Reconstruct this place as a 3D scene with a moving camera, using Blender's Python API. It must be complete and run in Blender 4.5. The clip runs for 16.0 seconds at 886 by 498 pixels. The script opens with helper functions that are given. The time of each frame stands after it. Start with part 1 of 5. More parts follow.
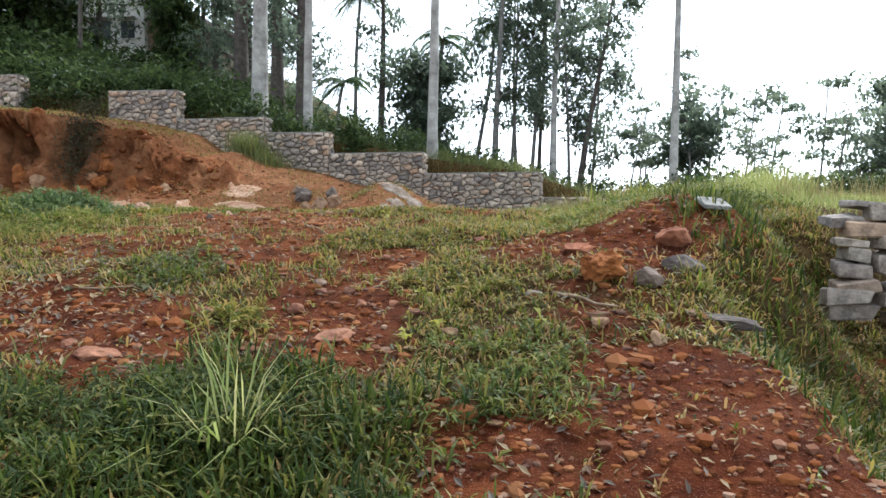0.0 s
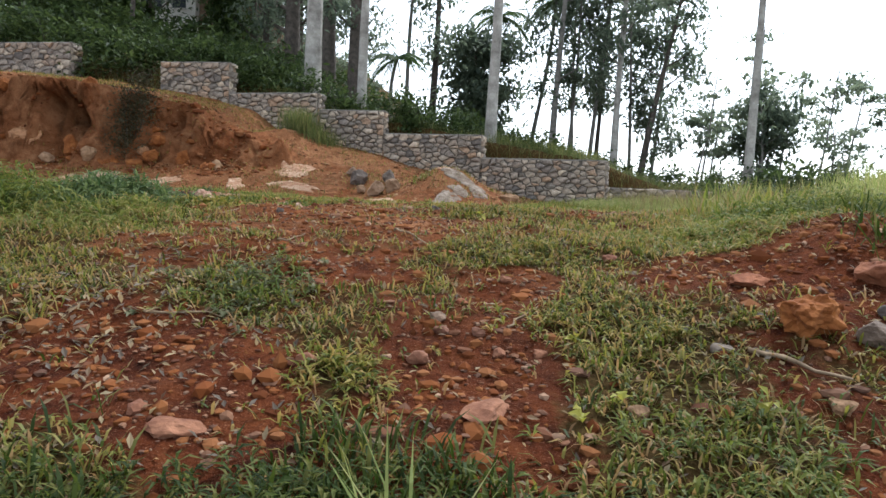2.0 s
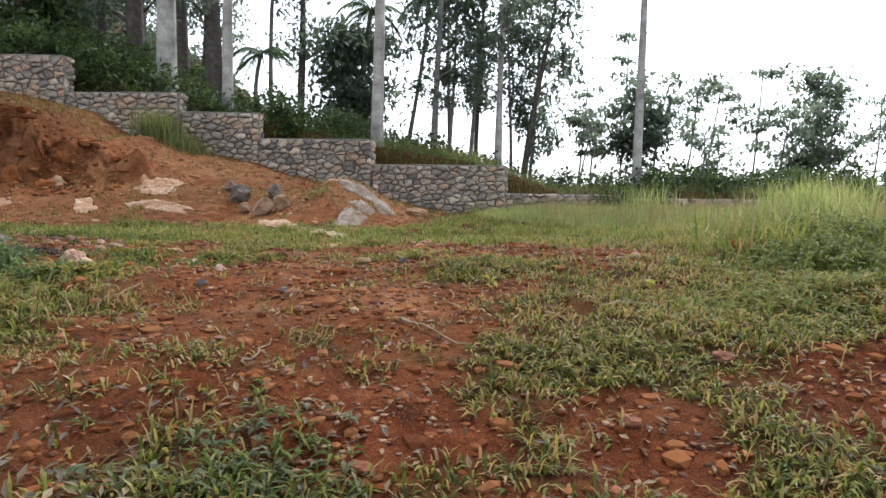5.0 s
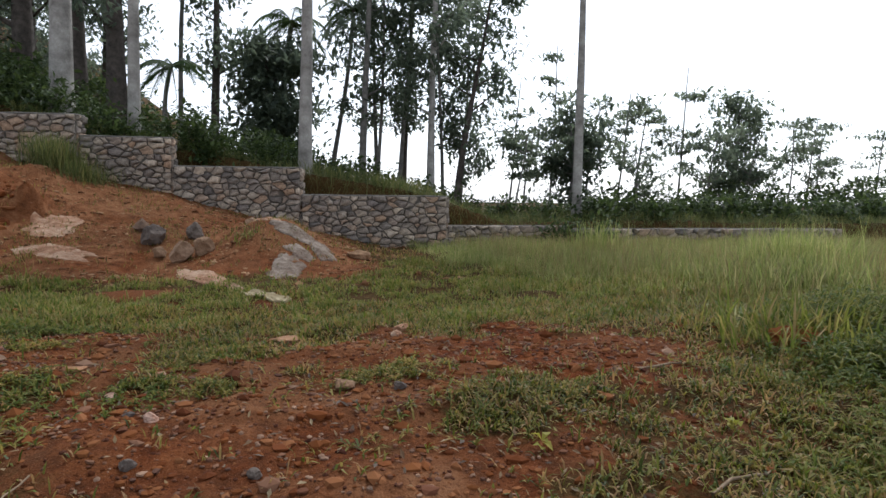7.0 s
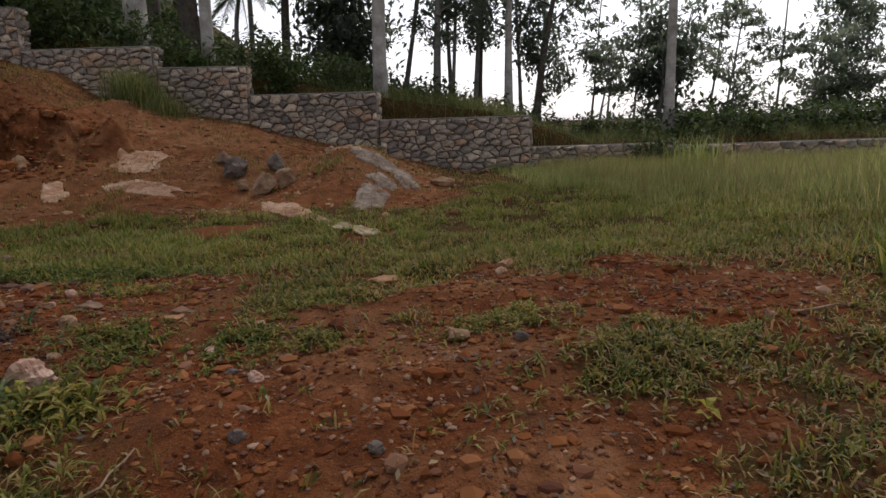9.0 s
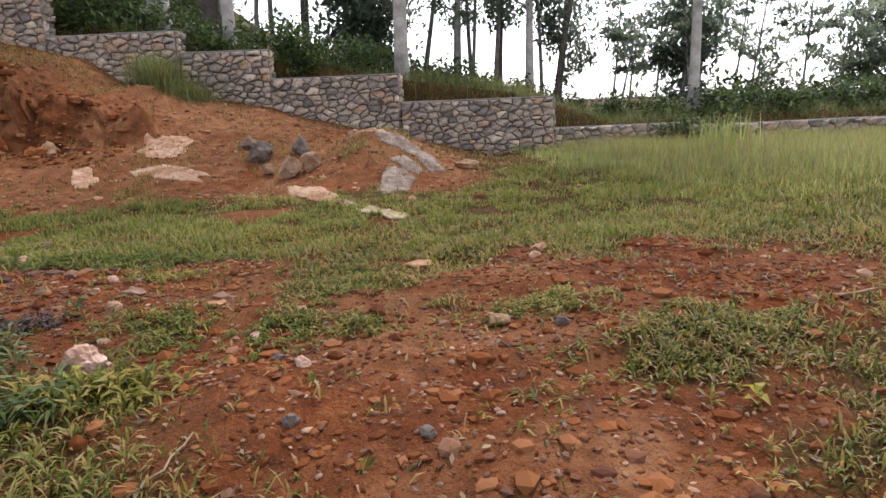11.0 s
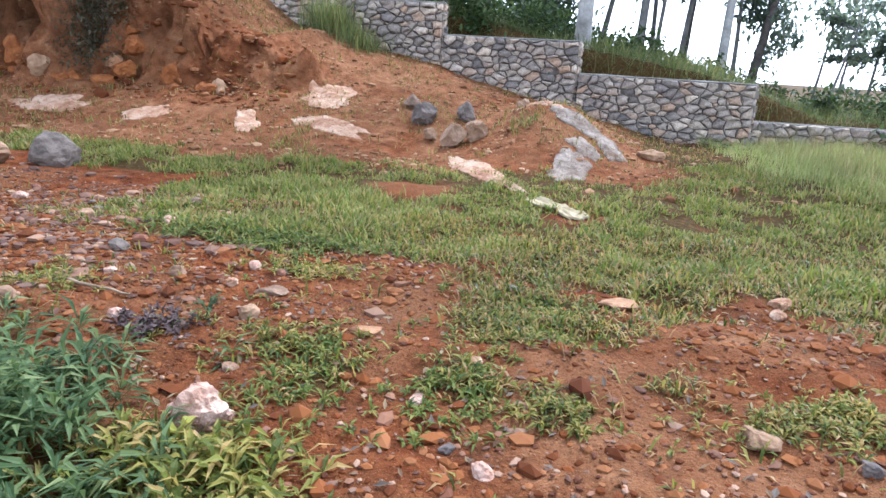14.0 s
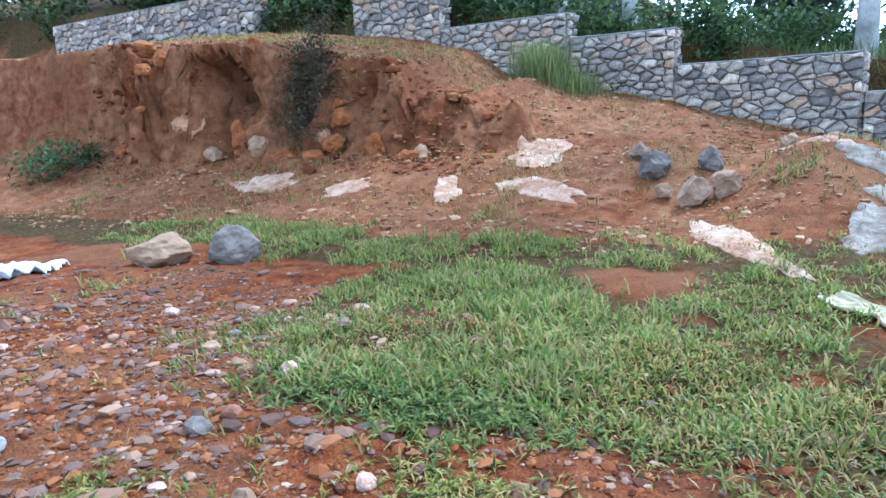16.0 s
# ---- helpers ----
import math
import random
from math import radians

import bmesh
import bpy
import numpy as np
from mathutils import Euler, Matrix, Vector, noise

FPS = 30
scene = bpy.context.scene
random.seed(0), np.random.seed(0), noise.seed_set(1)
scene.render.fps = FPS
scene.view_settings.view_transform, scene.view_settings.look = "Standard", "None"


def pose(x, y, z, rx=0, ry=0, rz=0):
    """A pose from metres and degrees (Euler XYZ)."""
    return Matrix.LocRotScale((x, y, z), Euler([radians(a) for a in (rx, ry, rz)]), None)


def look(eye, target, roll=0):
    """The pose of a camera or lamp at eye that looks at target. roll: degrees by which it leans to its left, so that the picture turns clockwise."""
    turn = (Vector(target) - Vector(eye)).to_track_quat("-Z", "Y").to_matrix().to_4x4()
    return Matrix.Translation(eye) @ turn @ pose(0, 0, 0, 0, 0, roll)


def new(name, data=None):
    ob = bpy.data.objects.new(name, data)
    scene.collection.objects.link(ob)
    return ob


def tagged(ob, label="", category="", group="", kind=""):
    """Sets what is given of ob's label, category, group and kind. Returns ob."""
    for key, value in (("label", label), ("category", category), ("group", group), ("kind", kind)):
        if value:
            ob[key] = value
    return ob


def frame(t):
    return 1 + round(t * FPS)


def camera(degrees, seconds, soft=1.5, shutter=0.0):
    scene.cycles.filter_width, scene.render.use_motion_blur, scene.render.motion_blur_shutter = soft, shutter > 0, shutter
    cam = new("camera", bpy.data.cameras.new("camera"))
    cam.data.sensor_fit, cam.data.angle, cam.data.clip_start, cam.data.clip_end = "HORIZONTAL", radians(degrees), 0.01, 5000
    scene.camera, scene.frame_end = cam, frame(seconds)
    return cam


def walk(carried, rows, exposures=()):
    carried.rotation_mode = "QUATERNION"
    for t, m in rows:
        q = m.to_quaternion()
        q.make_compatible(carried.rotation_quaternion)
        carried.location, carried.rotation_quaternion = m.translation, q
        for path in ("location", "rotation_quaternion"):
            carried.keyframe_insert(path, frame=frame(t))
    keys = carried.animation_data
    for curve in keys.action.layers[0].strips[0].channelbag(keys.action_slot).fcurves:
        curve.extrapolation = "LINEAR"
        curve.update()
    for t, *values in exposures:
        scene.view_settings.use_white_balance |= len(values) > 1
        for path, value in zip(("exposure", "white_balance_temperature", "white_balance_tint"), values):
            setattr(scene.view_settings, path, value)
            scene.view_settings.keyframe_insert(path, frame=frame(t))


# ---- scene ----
# Camera and walk
cam = camera(67.1, 16.0)
PATH = [
    (0, (2.741, 0.394, 0.221), (2.579, 2.385, 0.112), 0.33),
    (0.5, (2.603, 0.707, 0.294), (2.407, 2.695, 0.192), 1.92),
    (1, (2.459, 0.928, 0.292), (2.133, 2.893, 0.111), 0.70),
    (1.5, (2.221, 1.134, 0.348), (1.992, 3.118, 0.244), 1.81),
    (2, (2.039, 1.281, 0.421), (1.773, 3.255, 0.247), 2.42),
    (2.5, (1.859, 1.586, 0.426), (1.710, 3.575, 0.287), 1.18),
    (3, (1.768, 1.775, 0.554), (1.607, 3.752, 0.296), 1.44),
    (3.5, (1.552, 2.055, 0.560), (1.545, 4.032, 0.255), 1.12),
    (4, (1.312, 2.280, 0.773), (1.315, 4.267, 0.544), 0.31),
    (4.2, (1.239, 2.340, 0.779), (1.271, 4.331, 0.595), 0.39),
    (6.3, (0.404, 4.010, 1.369), (0.644, 5.987, 1.184), 0.76),
    (6.5, (0.430, 4.114, 1.467), (0.556, 6.100, 1.261), -1.64),
    (7, (0.367, 4.301, 1.423), (0.777, 6.252, 1.272), 0.70),
    (7.5, (0.231, 4.587, 1.524), (0.736, 6.521, 1.449), -0.31),
    (8, (0.206, 4.789, 1.521), (0.671, 6.723, 1.308), -0.47),
    (8.5, (0.174, 4.914, 1.480), (0.420, 6.889, 1.283), -0.98),
    (8.7, (0.188, 4.901, 1.438), (0.387, 6.856, 1.063), -1.31),
    (10.8, (0.089, 4.877, 1.475), (0.268, 6.831, 1.085), -2.18),
    (11, (0.055, 4.888, 1.474), (0.191, 6.836, 1.041), -2.20),
    (11.5, (0.096, 4.866, 1.470), (0.181, 6.828, 1.092), -2.07),
    (12, (0.037, 4.914, 1.478), (0.064, 6.889, 1.160), -0.88),
    (12.5, (-0.219, 5.201, 1.437), (-0.378, 7.173, 1.141), 3.18),
    (13, (-0.381, 5.453, 1.504), (-0.670, 7.399, 1.146), 5.84),
    (13.3, (-0.363, 5.667, 1.509), (-0.784, 7.530, 0.915), 1.20),
    (13.5, (-0.331, 5.837, 1.533), (-0.610, 7.759, 1.054), 3.91),
    (14, (-0.372, 6.069, 1.598), (-0.626, 7.976, 1.053), 3.55),
    (14.5, (-0.559, 6.477, 1.535), (-0.991, 8.327, 0.910), 4.93),
    (15, (-0.623, 6.913, 1.653), (-1.201, 8.739, 1.076), -3.98),
    (15.5, (-0.637, 7.522, 1.686), (-1.445, 9.287, 1.206), -4.75),
    (15.9, (-0.670, 7.909, 1.699), (-1.580, 9.624, 1.218), -5.73),
    (16, (-0.667, 8.058, 1.710), (-1.587, 9.781, 1.278), -3.14),
]
EXPOSURES = [(0.0, 1.65, 5700, 6), (0.6, 1.42, 5750, 6), (1.5, 1.36, 5850, 7), (3.0, 1.4, 5850, 7), (4.2, 1.65, 5900, 6), (6.3, 0.8, 5900, 11), (7.0, 0.62, 5900, 11), (7.8, -0.07, 6100, 14),
             (8.4, -0.3, 6400, 17), (8.7, -0.15, 6400, 17), (10.8, 1.3, 6200, 18), (12.0, 1.52, 6000, 16), (13.0, 1.64, 5550, 14), (13.6, 2.1, 5300, 12), (14.2, 2.12, 5100, 11), (15.0, 2.2, 4800, 8), (16.0, 2.25, 4350, 1)]
walk(cam, [(t, look(eye, target, roll)) for t, eye, target, roll in PATH], EXPOSURES)

# Hazy bright sky, sun high and behind thin cloud
world = bpy.data.worlds.new("world")
scene.world = world
world.use_nodes = True
wn, wl = world.node_tree.nodes, world.node_tree.links
SUN_ELEVATION, SUN_TURN = radians(52), radians(25)
sky = wn.new("ShaderNodeTexSky")
sky.sky_type, sky.sun_disc, sky.sun_elevation, sky.sun_rotation = "NISHITA", False, SUN_ELEVATION, SUN_TURN
sky.dust_density, sky.air_density = 1.2, 1.0
haze = wn.new("ShaderNodeHueSaturation")
haze.inputs["Saturation"].default_value = 0.2
wl.new(sky.outputs["Color"], haze.inputs["Color"])
wl.new(haze.outputs["Color"], wn["Background"].inputs["Color"])
wn["Background"].inputs["Strength"].default_value = 0.15
sun_data = bpy.data.lights.new("sun", "SUN")
sun_data.energy, sun_data.angle, sun_data.color = 1.3, radians(9), (1.0, 0.95, 0.87)
sun_light = new("sun", sun_data)
sun_light.matrix_world = look((60 * math.sin(SUN_TURN), 60 * math.cos(SUN_TURN), 60 * math.tan(SUN_ELEVATION)), (0, 12, 0))


# ---- materials ----
def material(name, rough=0.9):
    m = bpy.data.materials.new(name)
    m.use_nodes = True
    nt = m.node_tree
    bs = nt.nodes["Principled BSDF"]
    bs.inputs["Roughness"].default_value = rough
    bs.inputs["Specular IOR Level"].default_value = 0.3
    return m, nt, bs


def node(nt, kind, **values):
    n = nt.nodes.new(kind)
    for key, v in values.items():
        n.inputs[key.replace("_", " ")].default_value = v
    return n


def noise_tex(nt, scale, detail=5.0, rough=0.6, coords=None):
    n = node(nt, "ShaderNodeTexNoise", Scale=scale, Detail=detail, Roughness=rough)
    if coords is not None:
        nt.links.new(coords, n.inputs["Vector"])
    return n.outputs["Fac"]


def ramp(nt, fac, stops):
    r = nt.nodes.new("ShaderNodeValToRGB")
    el = r.color_ramp.elements
    while len(el) < len(stops):
        el.new(0.5)
    for e, (p, c) in zip(el, stops):
        e.position, e.color = p, (*c, 1)
    nt.links.new(fac, r.inputs["Fac"])
    return r.outputs["Color"]


def mix(nt, fac, a, b, mode="MIX"):
    m = nt.nodes.new("ShaderNodeMix")
    m.data_type, m.blend_type = "RGBA", mode
    for sock, v in ((m.inputs[0], fac), (m.inputs[6], a), (m.inputs[7], b)):
        if isinstance(v, bpy.types.NodeSocket):
            nt.links.new(v, sock)
        elif isinstance(v, tuple):
            sock.default_value = (*v, 1)
        else:
            sock.default_value = v
    return m.outputs[2]


def relief(nt, bs, fac, strength, distance):
    b = node(nt, "ShaderNodeBump", Strength=strength, Distance=distance)
    nt.links.new(fac, b.inputs["Height"])
    nt.links.new(b.outputs["Normal"], bs.inputs["Normal"])


def soil_material():
    m, nt, bs = material("red_soil", 0.97)
    bs.inputs["Specular IOR Level"].default_value = 0.08
    co = nt.nodes.new("ShaderNodeTexCoord").outputs["Object"]
    big, mid, fine = noise_tex(nt, 0.7, 4, 0.6, co), noise_tex(nt, 4.5, 6, 0.65, co), noise_tex(nt, 38, 5, 0.7, co)
    # low stop: moist dark patches, deepened further to stand for shadow between lumps
    red = ramp(nt, mid, [(0.3, (0.032, 0.008, 0.002)), (0.48, (0.15, 0.038, 0.009)), (0.7, (0.28, 0.098, 0.032))])
    red = mix(nt, ramp(nt, big, [(0.4, (0, 0, 0)), (0.68, (1, 1, 1))]), red, (0.19, 0.085, 0.036))
    red = mix(nt, 0.55, red, ramp(nt, fine, [(0.3, (0.45, 0.4, 0.38)), (0.7, (1.2, 1.15, 1.1))]), "MULTIPLY")
    # darker, redder earth towards the start of the walk
    near_start = nt.nodes.new("ShaderNodeAttribute")
    near_start.attribute_name = "deep_red"
    dark_red = ramp(nt, mid, [(0.3, (0.022, 0.005, 0.002)), (0.5, (0.085, 0.019, 0.006)), (0.72, (0.17, 0.05, 0.016))])
    red = mix(nt, ramp(nt, near_start.outputs["Fac"], [(0.0, (0, 0, 0)), (1.0, (0.9, 0.9, 0.9))]), red, dark_red)
    trod = nt.nodes.new("ShaderNodeAttribute")
    trod.attribute_name = "trodden"
    sand = ramp(nt, mid, [(0.3, (0.14, 0.055, 0.022)), (0.5, (0.27, 0.125, 0.055)), (0.7, (0.4, 0.225, 0.12))])
    red = mix(nt, ramp(nt, trod.outputs["Fac"], [(0.15, (0, 0, 0)), (0.9, (0.58, 0.58, 0.58))]), red, sand)
    # litter tones taken down to paint in the shadow between grass blades
    litter = ramp(nt, noise_tex(nt, 16, 6, 0.7, co), [(0.3, (0.016, 0.011, 0.004)), (0.5, (0.05, 0.037, 0.011)), (0.72, (0.13, 0.092, 0.034))])
    at = nt.nodes.new("ShaderNodeAttribute")
    at.attribute_name = "cover"
    grit = ramp(nt, noise_tex(nt, 130, 3, 0.6, co), [(0.6, (0, 0, 0)), (0.68, (0.6, 0.6, 0.6))])
    red = mix(nt, grit, red, (0.36, 0.19, 0.11))
    clods = ramp(nt, noise_tex(nt, 60, 3, 0.6, co), [(0.34, (0.6, 0.6, 0.6)), (0.43, (0, 0, 0))])
    red = mix(nt, clods, red, (0.04, 0.011, 0.004))
    amount = nt.nodes.new("ShaderNodeMath")
    amount.operation = "MULTIPLY_ADD"
    nt.links.new(noise_tex(nt, 9, 5, 0.7, co), amount.inputs[0])
    amount.inputs[1].default_value = 1.1
    less = nt.nodes.new("ShaderNodeMath")
    less.operation = "SUBTRACT"
    nt.links.new(at.outputs["Fac"], less.inputs[0])
    less.inputs[1].default_value = 0.72
    nt.links.new(less.outputs[0], amount.inputs[2])
    green = ramp(nt, amount.outputs[0], [(0.32, (0, 0, 0)), (0.62, (0.85, 0.85, 0.85))])
    nt.links.new(mix(nt, green, red, litter), bs.inputs["Base Color"])
    relief(nt, bs, mix(nt, 0.5, mid, fine), 1.0, 0.08)
    return m


def plain_material(name, dark, light, scale=6.0, rough=0.9, bump_depth=0.01, fine=40.0, vary=0.0, translucent=0.0):
    """Two tones in patches with a finer grain; vary: spread between pieces."""
    m, nt, bs = material(name, rough)
    co = nt.nodes.new("ShaderNodeTexCoord").outputs["Object"]
    a, b = noise_tex(nt, scale, 5, 0.6, co), noise_tex(nt, fine, 4, 0.65, co)
    col = ramp(nt, a, [(0.3, dark), (0.7, light)])
    col = mix(nt, 0.5, col, ramp(nt, b, [(0.3, (0.6, 0.6, 0.6)), (0.7, (1.15, 1.15, 1.15))]), "MULTIPLY")
    if vary:
        info = nt.nodes.new("ShaderNodeObjectInfo").outputs["Random"]
        lo, hi = 1 - vary, 1 + vary
        col = mix(nt, 1.0, col, ramp(nt, info, [(0.0, (lo, lo, lo * 1.05)), (0.2, (1, 0.96, 0.9)), (0.35, (1.1, 0.85, 0.66)), (0.5, (0.72, 0.7, 0.7)), (0.7, (1.05, 0.98, 0.88)), (0.85, (0.6, 0.58, 0.6)), (1.0, (hi, hi * 0.94, hi * 0.84))]), "MULTIPLY")
    nt.links.new(col, bs.inputs["Base Color"])
    if bump_depth:
        relief(nt, bs, mix(nt, 0.5, a, b), 0.7, bump_depth)
    return m


def outcrop_material(name, stops):
    """Bedrock with soil washed into its hollows, in streaks along the slope."""
    m, nt, bs = material(name, 0.92)
    co = nt.nodes.new("ShaderNodeTexCoord").outputs["Object"]
    big, mid, fine = noise_tex(nt, 1.7, 7, 0.68, co), noise_tex(nt, 7, 6, 0.7, co), noise_tex(nt, 40, 4, 0.7, co)
    col = ramp(nt, mix(nt, 0.4, big, mid), stops)
    col = mix(nt, 0.45, col, ramp(nt, fine, [(0.3, (0.55, 0.52, 0.5)), (0.7, (1.15, 1.15, 1.15))]), "MULTIPLY")
    nt.links.new(col, bs.inputs["Base Color"])
    relief(nt, bs, mix(nt, 0.5, mid, fine), 0.9, 0.05)
    return m


def leaf_material(name, tones, rough=0.55, through_light=0.35):
    """Leaves that differ one from another and let some light through."""
    m, nt, bs = material(name, rough)
    bs.inputs["Specular IOR Level"].default_value = 0.16
    isl = nt.nodes.new("ShaderNodeNewGeometry").outputs["Random Per Island"]
    k = len(tones) - 1
    col = ramp(nt, isl, [(i / k, c) for i, c in enumerate(tones)])
    co = nt.nodes.new("ShaderNodeTexCoord").outputs["Object"]
    col = mix(nt, 0.5, col, ramp(nt, noise_tex(nt, 0.8, 4, 0.6, co), [(0.35, (0.65, 0.65, 0.6)), (0.65, (1.25, 1.2, 1.1))]), "MULTIPLY")
    nt.links.new(col, bs.inputs["Base Color"])
    tr = nt.nodes.new("ShaderNodeBsdfTranslucent")
    nt.links.new(mix(nt, 1.0, col, (1.6, 1.55, 1.4), "MULTIPLY"), tr.inputs["Color"])
    mx = nt.nodes.new("ShaderNodeMixShader")
    mx.inputs[0].default_value = through_light
    nt.links.new(bs.outputs[0], mx.inputs[1])
    nt.links.new(tr.outputs[0], mx.inputs[2])
    nt.links.new(mx.outputs[0], nt.nodes["Material Output"].inputs["Surface"])
    return m


M_SOIL = soil_material()
M_STONE = plain_material("granite", (0.165, 0.143, 0.123), (0.52, 0.455, 0.38), 9, 0.9, 0.03, 38, 0.6)
M_MORTAR = plain_material("mortar", (0.05, 0.044, 0.037), (0.15, 0.13, 0.105), 10, 0.95, 0.01, 70)
M_COPING = plain_material("cement_and_wall_edge", (0.16, 0.15, 0.135), (0.33, 0.31, 0.27), 5, 0.95, 0.008, 50)
M_PALEROCK = outcrop_material("pale_weathered_rock", [(0.33, (0.17, 0.062, 0.025)), (0.45, (0.34, 0.18, 0.1)), (0.58, (0.52, 0.36, 0.24)), (0.75, (0.62, 0.48, 0.36))])
M_PINKROCK = plain_material("pinkish_rock", (0.27, 0.115, 0.062), (0.66, 0.47, 0.36), 12, 0.95, 0.05, 50)
M_REDROCK = plain_material("soil_stained_stone", (0.13, 0.05, 0.028), (0.34, 0.17, 0.105), 9, 0.95, 0.02, 45, 0.2)
M_GREYROCK = plain_material("grey_boulder", (0.085, 0.068, 0.056), (0.26, 0.215, 0.18), 5, 0.88, 0.03, 35, 0.12)
M_TANROCK = plain_material("tan_boulder", (0.2, 0.115, 0.062), (0.42, 0.28, 0.175), 5, 0.92, 0.03, 35, 0.15)
M_CLOD = plain_material("orange_clod", (0.16, 0.045, 0.011), (0.33, 0.125, 0.034), 6, 0.98, 0.04, 28)
M_PEBBLE = leaf_material("gravel", [(0.06, 0.02, 0.011), (0.12, 0.048, 0.025), (0.195, 0.1, 0.06), (0.09, 0.045, 0.031), (0.33, 0.21, 0.14)], 0.95, 0.0)
M_RUBBLE = leaf_material("slope_rubble", [(0.1, 0.042, 0.018), (0.17, 0.08, 0.036), (0.26, 0.14, 0.07), (0.36, 0.22, 0.125)], 0.95, 0.0)
M_BARK = plain_material("pale_bark", (0.17, 0.155, 0.135), (0.52, 0.49, 0.44), 2.2, 0.9, 0.015, 22)
M_DARKBARK = plain_material("dark_bark", (0.05, 0.042, 0.036), (0.14, 0.115, 0.095), 5, 0.95, 0.02, 30)
M_GREYBARK = plain_material("grey_bark", (0.12, 0.11, 0.10), (0.27, 0.25, 0.22), 5, 0.95, 0.015, 30)
# distance haze is put into the tree leaf tones: paler and bluish
M_LEAF = leaf_material("hazed_tree_leaf", [(0.075, 0.10, 0.082), (0.11, 0.14, 0.108), (0.15, 0.185, 0.135)], 0.5, 0.6)
M_LIGHTLEAF = leaf_material("hazed_sapling_leaf", [(0.09, 0.12, 0.095), (0.125, 0.155, 0.115), (0.165, 0.2, 0.14)], 0.5, 0.6)
M_SHRUB = leaf_material("shrub_leaf", [(0.024, 0.04, 0.016), (0.048, 0.074, 0.026), (0.085, 0.118, 0.04)])
M_GRASS = leaf_material("grass", [(0.028, 0.042, 0.007), (0.06, 0.08, 0.012), (0.115, 0.135, 0.022), (0.19, 0.185, 0.038), (0.27, 0.215, 0.065), (0.32, 0.2, 0.09), (0.2, 0.115, 0.05)], 0.45)
M_LAWN = leaf_material("short_grass", [(0.06, 0.09, 0.014), (0.11, 0.148, 0.024), (0.175, 0.2, 0.04), (0.27, 0.24, 0.08), (0.085, 0.125, 0.02), (0.31, 0.225, 0.1), (0.14, 0.165, 0.03)])
M_TALL = leaf_material("tall_grass", [(0.14, 0.18, 0.05), (0.2, 0.245, 0.075), (0.27, 0.29, 0.11), (0.36, 0.32, 0.17)], 0.55, 0.5)
M_WEED = leaf_material("broad_weed", [(0.042, 0.066, 0.014), (0.075, 0.105, 0.02), (0.125, 0.15, 0.03), (0.2, 0.19, 0.05)])
M_DRY = leaf_material("dry_leaf", [(0.12, 0.07, 0.042), (0.22, 0.15, 0.085), (0.34, 0.27, 0.16), (0.1, 0.078, 0.06), (0.17, 0.145, 0.12)])
M_YELLOW = leaf_material("yellow_leaf", [(0.2, 0.24, 0.04), (0.28, 0.28, 0.05), (0.34, 0.3, 0.07)])
M_GREYWEED = leaf_material("grey_green_weed", [(0.075, 0.085, 0.042), (0.12, 0.13, 0.07), (0.18, 0.18, 0.105)], 0.6)
M_PURPLE = leaf_material("purplish_weed", [(0.04, 0.024, 0.022), (0.072, 0.045, 0.042), (0.105, 0.075, 0.066)], 0.7, 0.1)
M_DRYBUSH = leaf_material("withered_bush", [(0.05, 0.042, 0.026), (0.085, 0.07, 0.042), (0.06, 0.062, 0.03), (0.13, 0.105, 0.065)], 0.7, 0.2)
M_LUSH = leaf_material("lush_weed", [(0.03, 0.056, 0.02), (0.058, 0.092, 0.033), (0.095, 0.135, 0.05), (0.15, 0.18, 0.07)])
M_FROND = leaf_material("palm_frond", [(0.03, 0.06, 0.02), (0.05, 0.09, 0.03), (0.08, 0.12, 0.04)])
M_PLASTER = plain_material("cream_plaster", (0.50, 0.47, 0.41), (0.66, 0.63, 0.56), 1.2, 0.9, 0.004, 20)
M_ROOF = plain_material("brown_roof", (0.12, 0.09, 0.085), (0.22, 0.17, 0.16), 3, 0.85, 0.01, 20)
M_DARKGLASS = plain_material("dark_pane", (0.03, 0.035, 0.04), (0.06, 0.065, 0.07), 2, 0.2, 0, 20)
M_CLOTH = plain_material("soiled_sacking", (0.32, 0.25, 0.135), (0.52, 0.44, 0.28), 5, 0.95, 0.006, 60)
M_WHITE = plain_material("white_plastic_sheet", (0.66, 0.67, 0.70), (0.84, 0.84, 0.85), 4, 0.5, 0.004, 40)
M_SCRAP = plain_material("grubby_plastic", (0.2, 0.175, 0.15), (0.42, 0.38, 0.34), 6, 0.6, 0.004, 40)
M_WOOD = plain_material("weathered_stick", (0.13, 0.085, 0.05), (0.33, 0.24, 0.15), 12, 0.9, 0.006, 60)
M_CRUMB = leaf_material("soil_crumb", [(0.07, 0.02, 0.006), (0.14, 0.042, 0.011), (0.18, 0.066, 0.021), (0.21, 0.088, 0.036)], 0.97, 0.0)
M_CHIPS = leaf_material("broken_rock", [(0.062, 0.032, 0.024), (0.11, 0.056, 0.038), (0.18, 0.095, 0.06), (0.125, 0.078, 0.06), (0.08, 0.04, 0.03), (0.32, 0.19, 0.12)], 0.9, 0.0)
M_STREAK = outcrop_material("streaked_rock", [(0.38, (0.17, 0.075, 0.034)), (0.46, (0.15, 0.105, 0.075)), (0.56, (0.28, 0.225, 0.175)), (0.72, (0.47, 0.4, 0.33))])
M_DEEP = leaf_material("deep_green_grass", [(0.015, 0.028, 0.005), (0.032, 0.052, 0.009), (0.065, 0.088, 0.016), (0.14, 0.135, 0.038)])
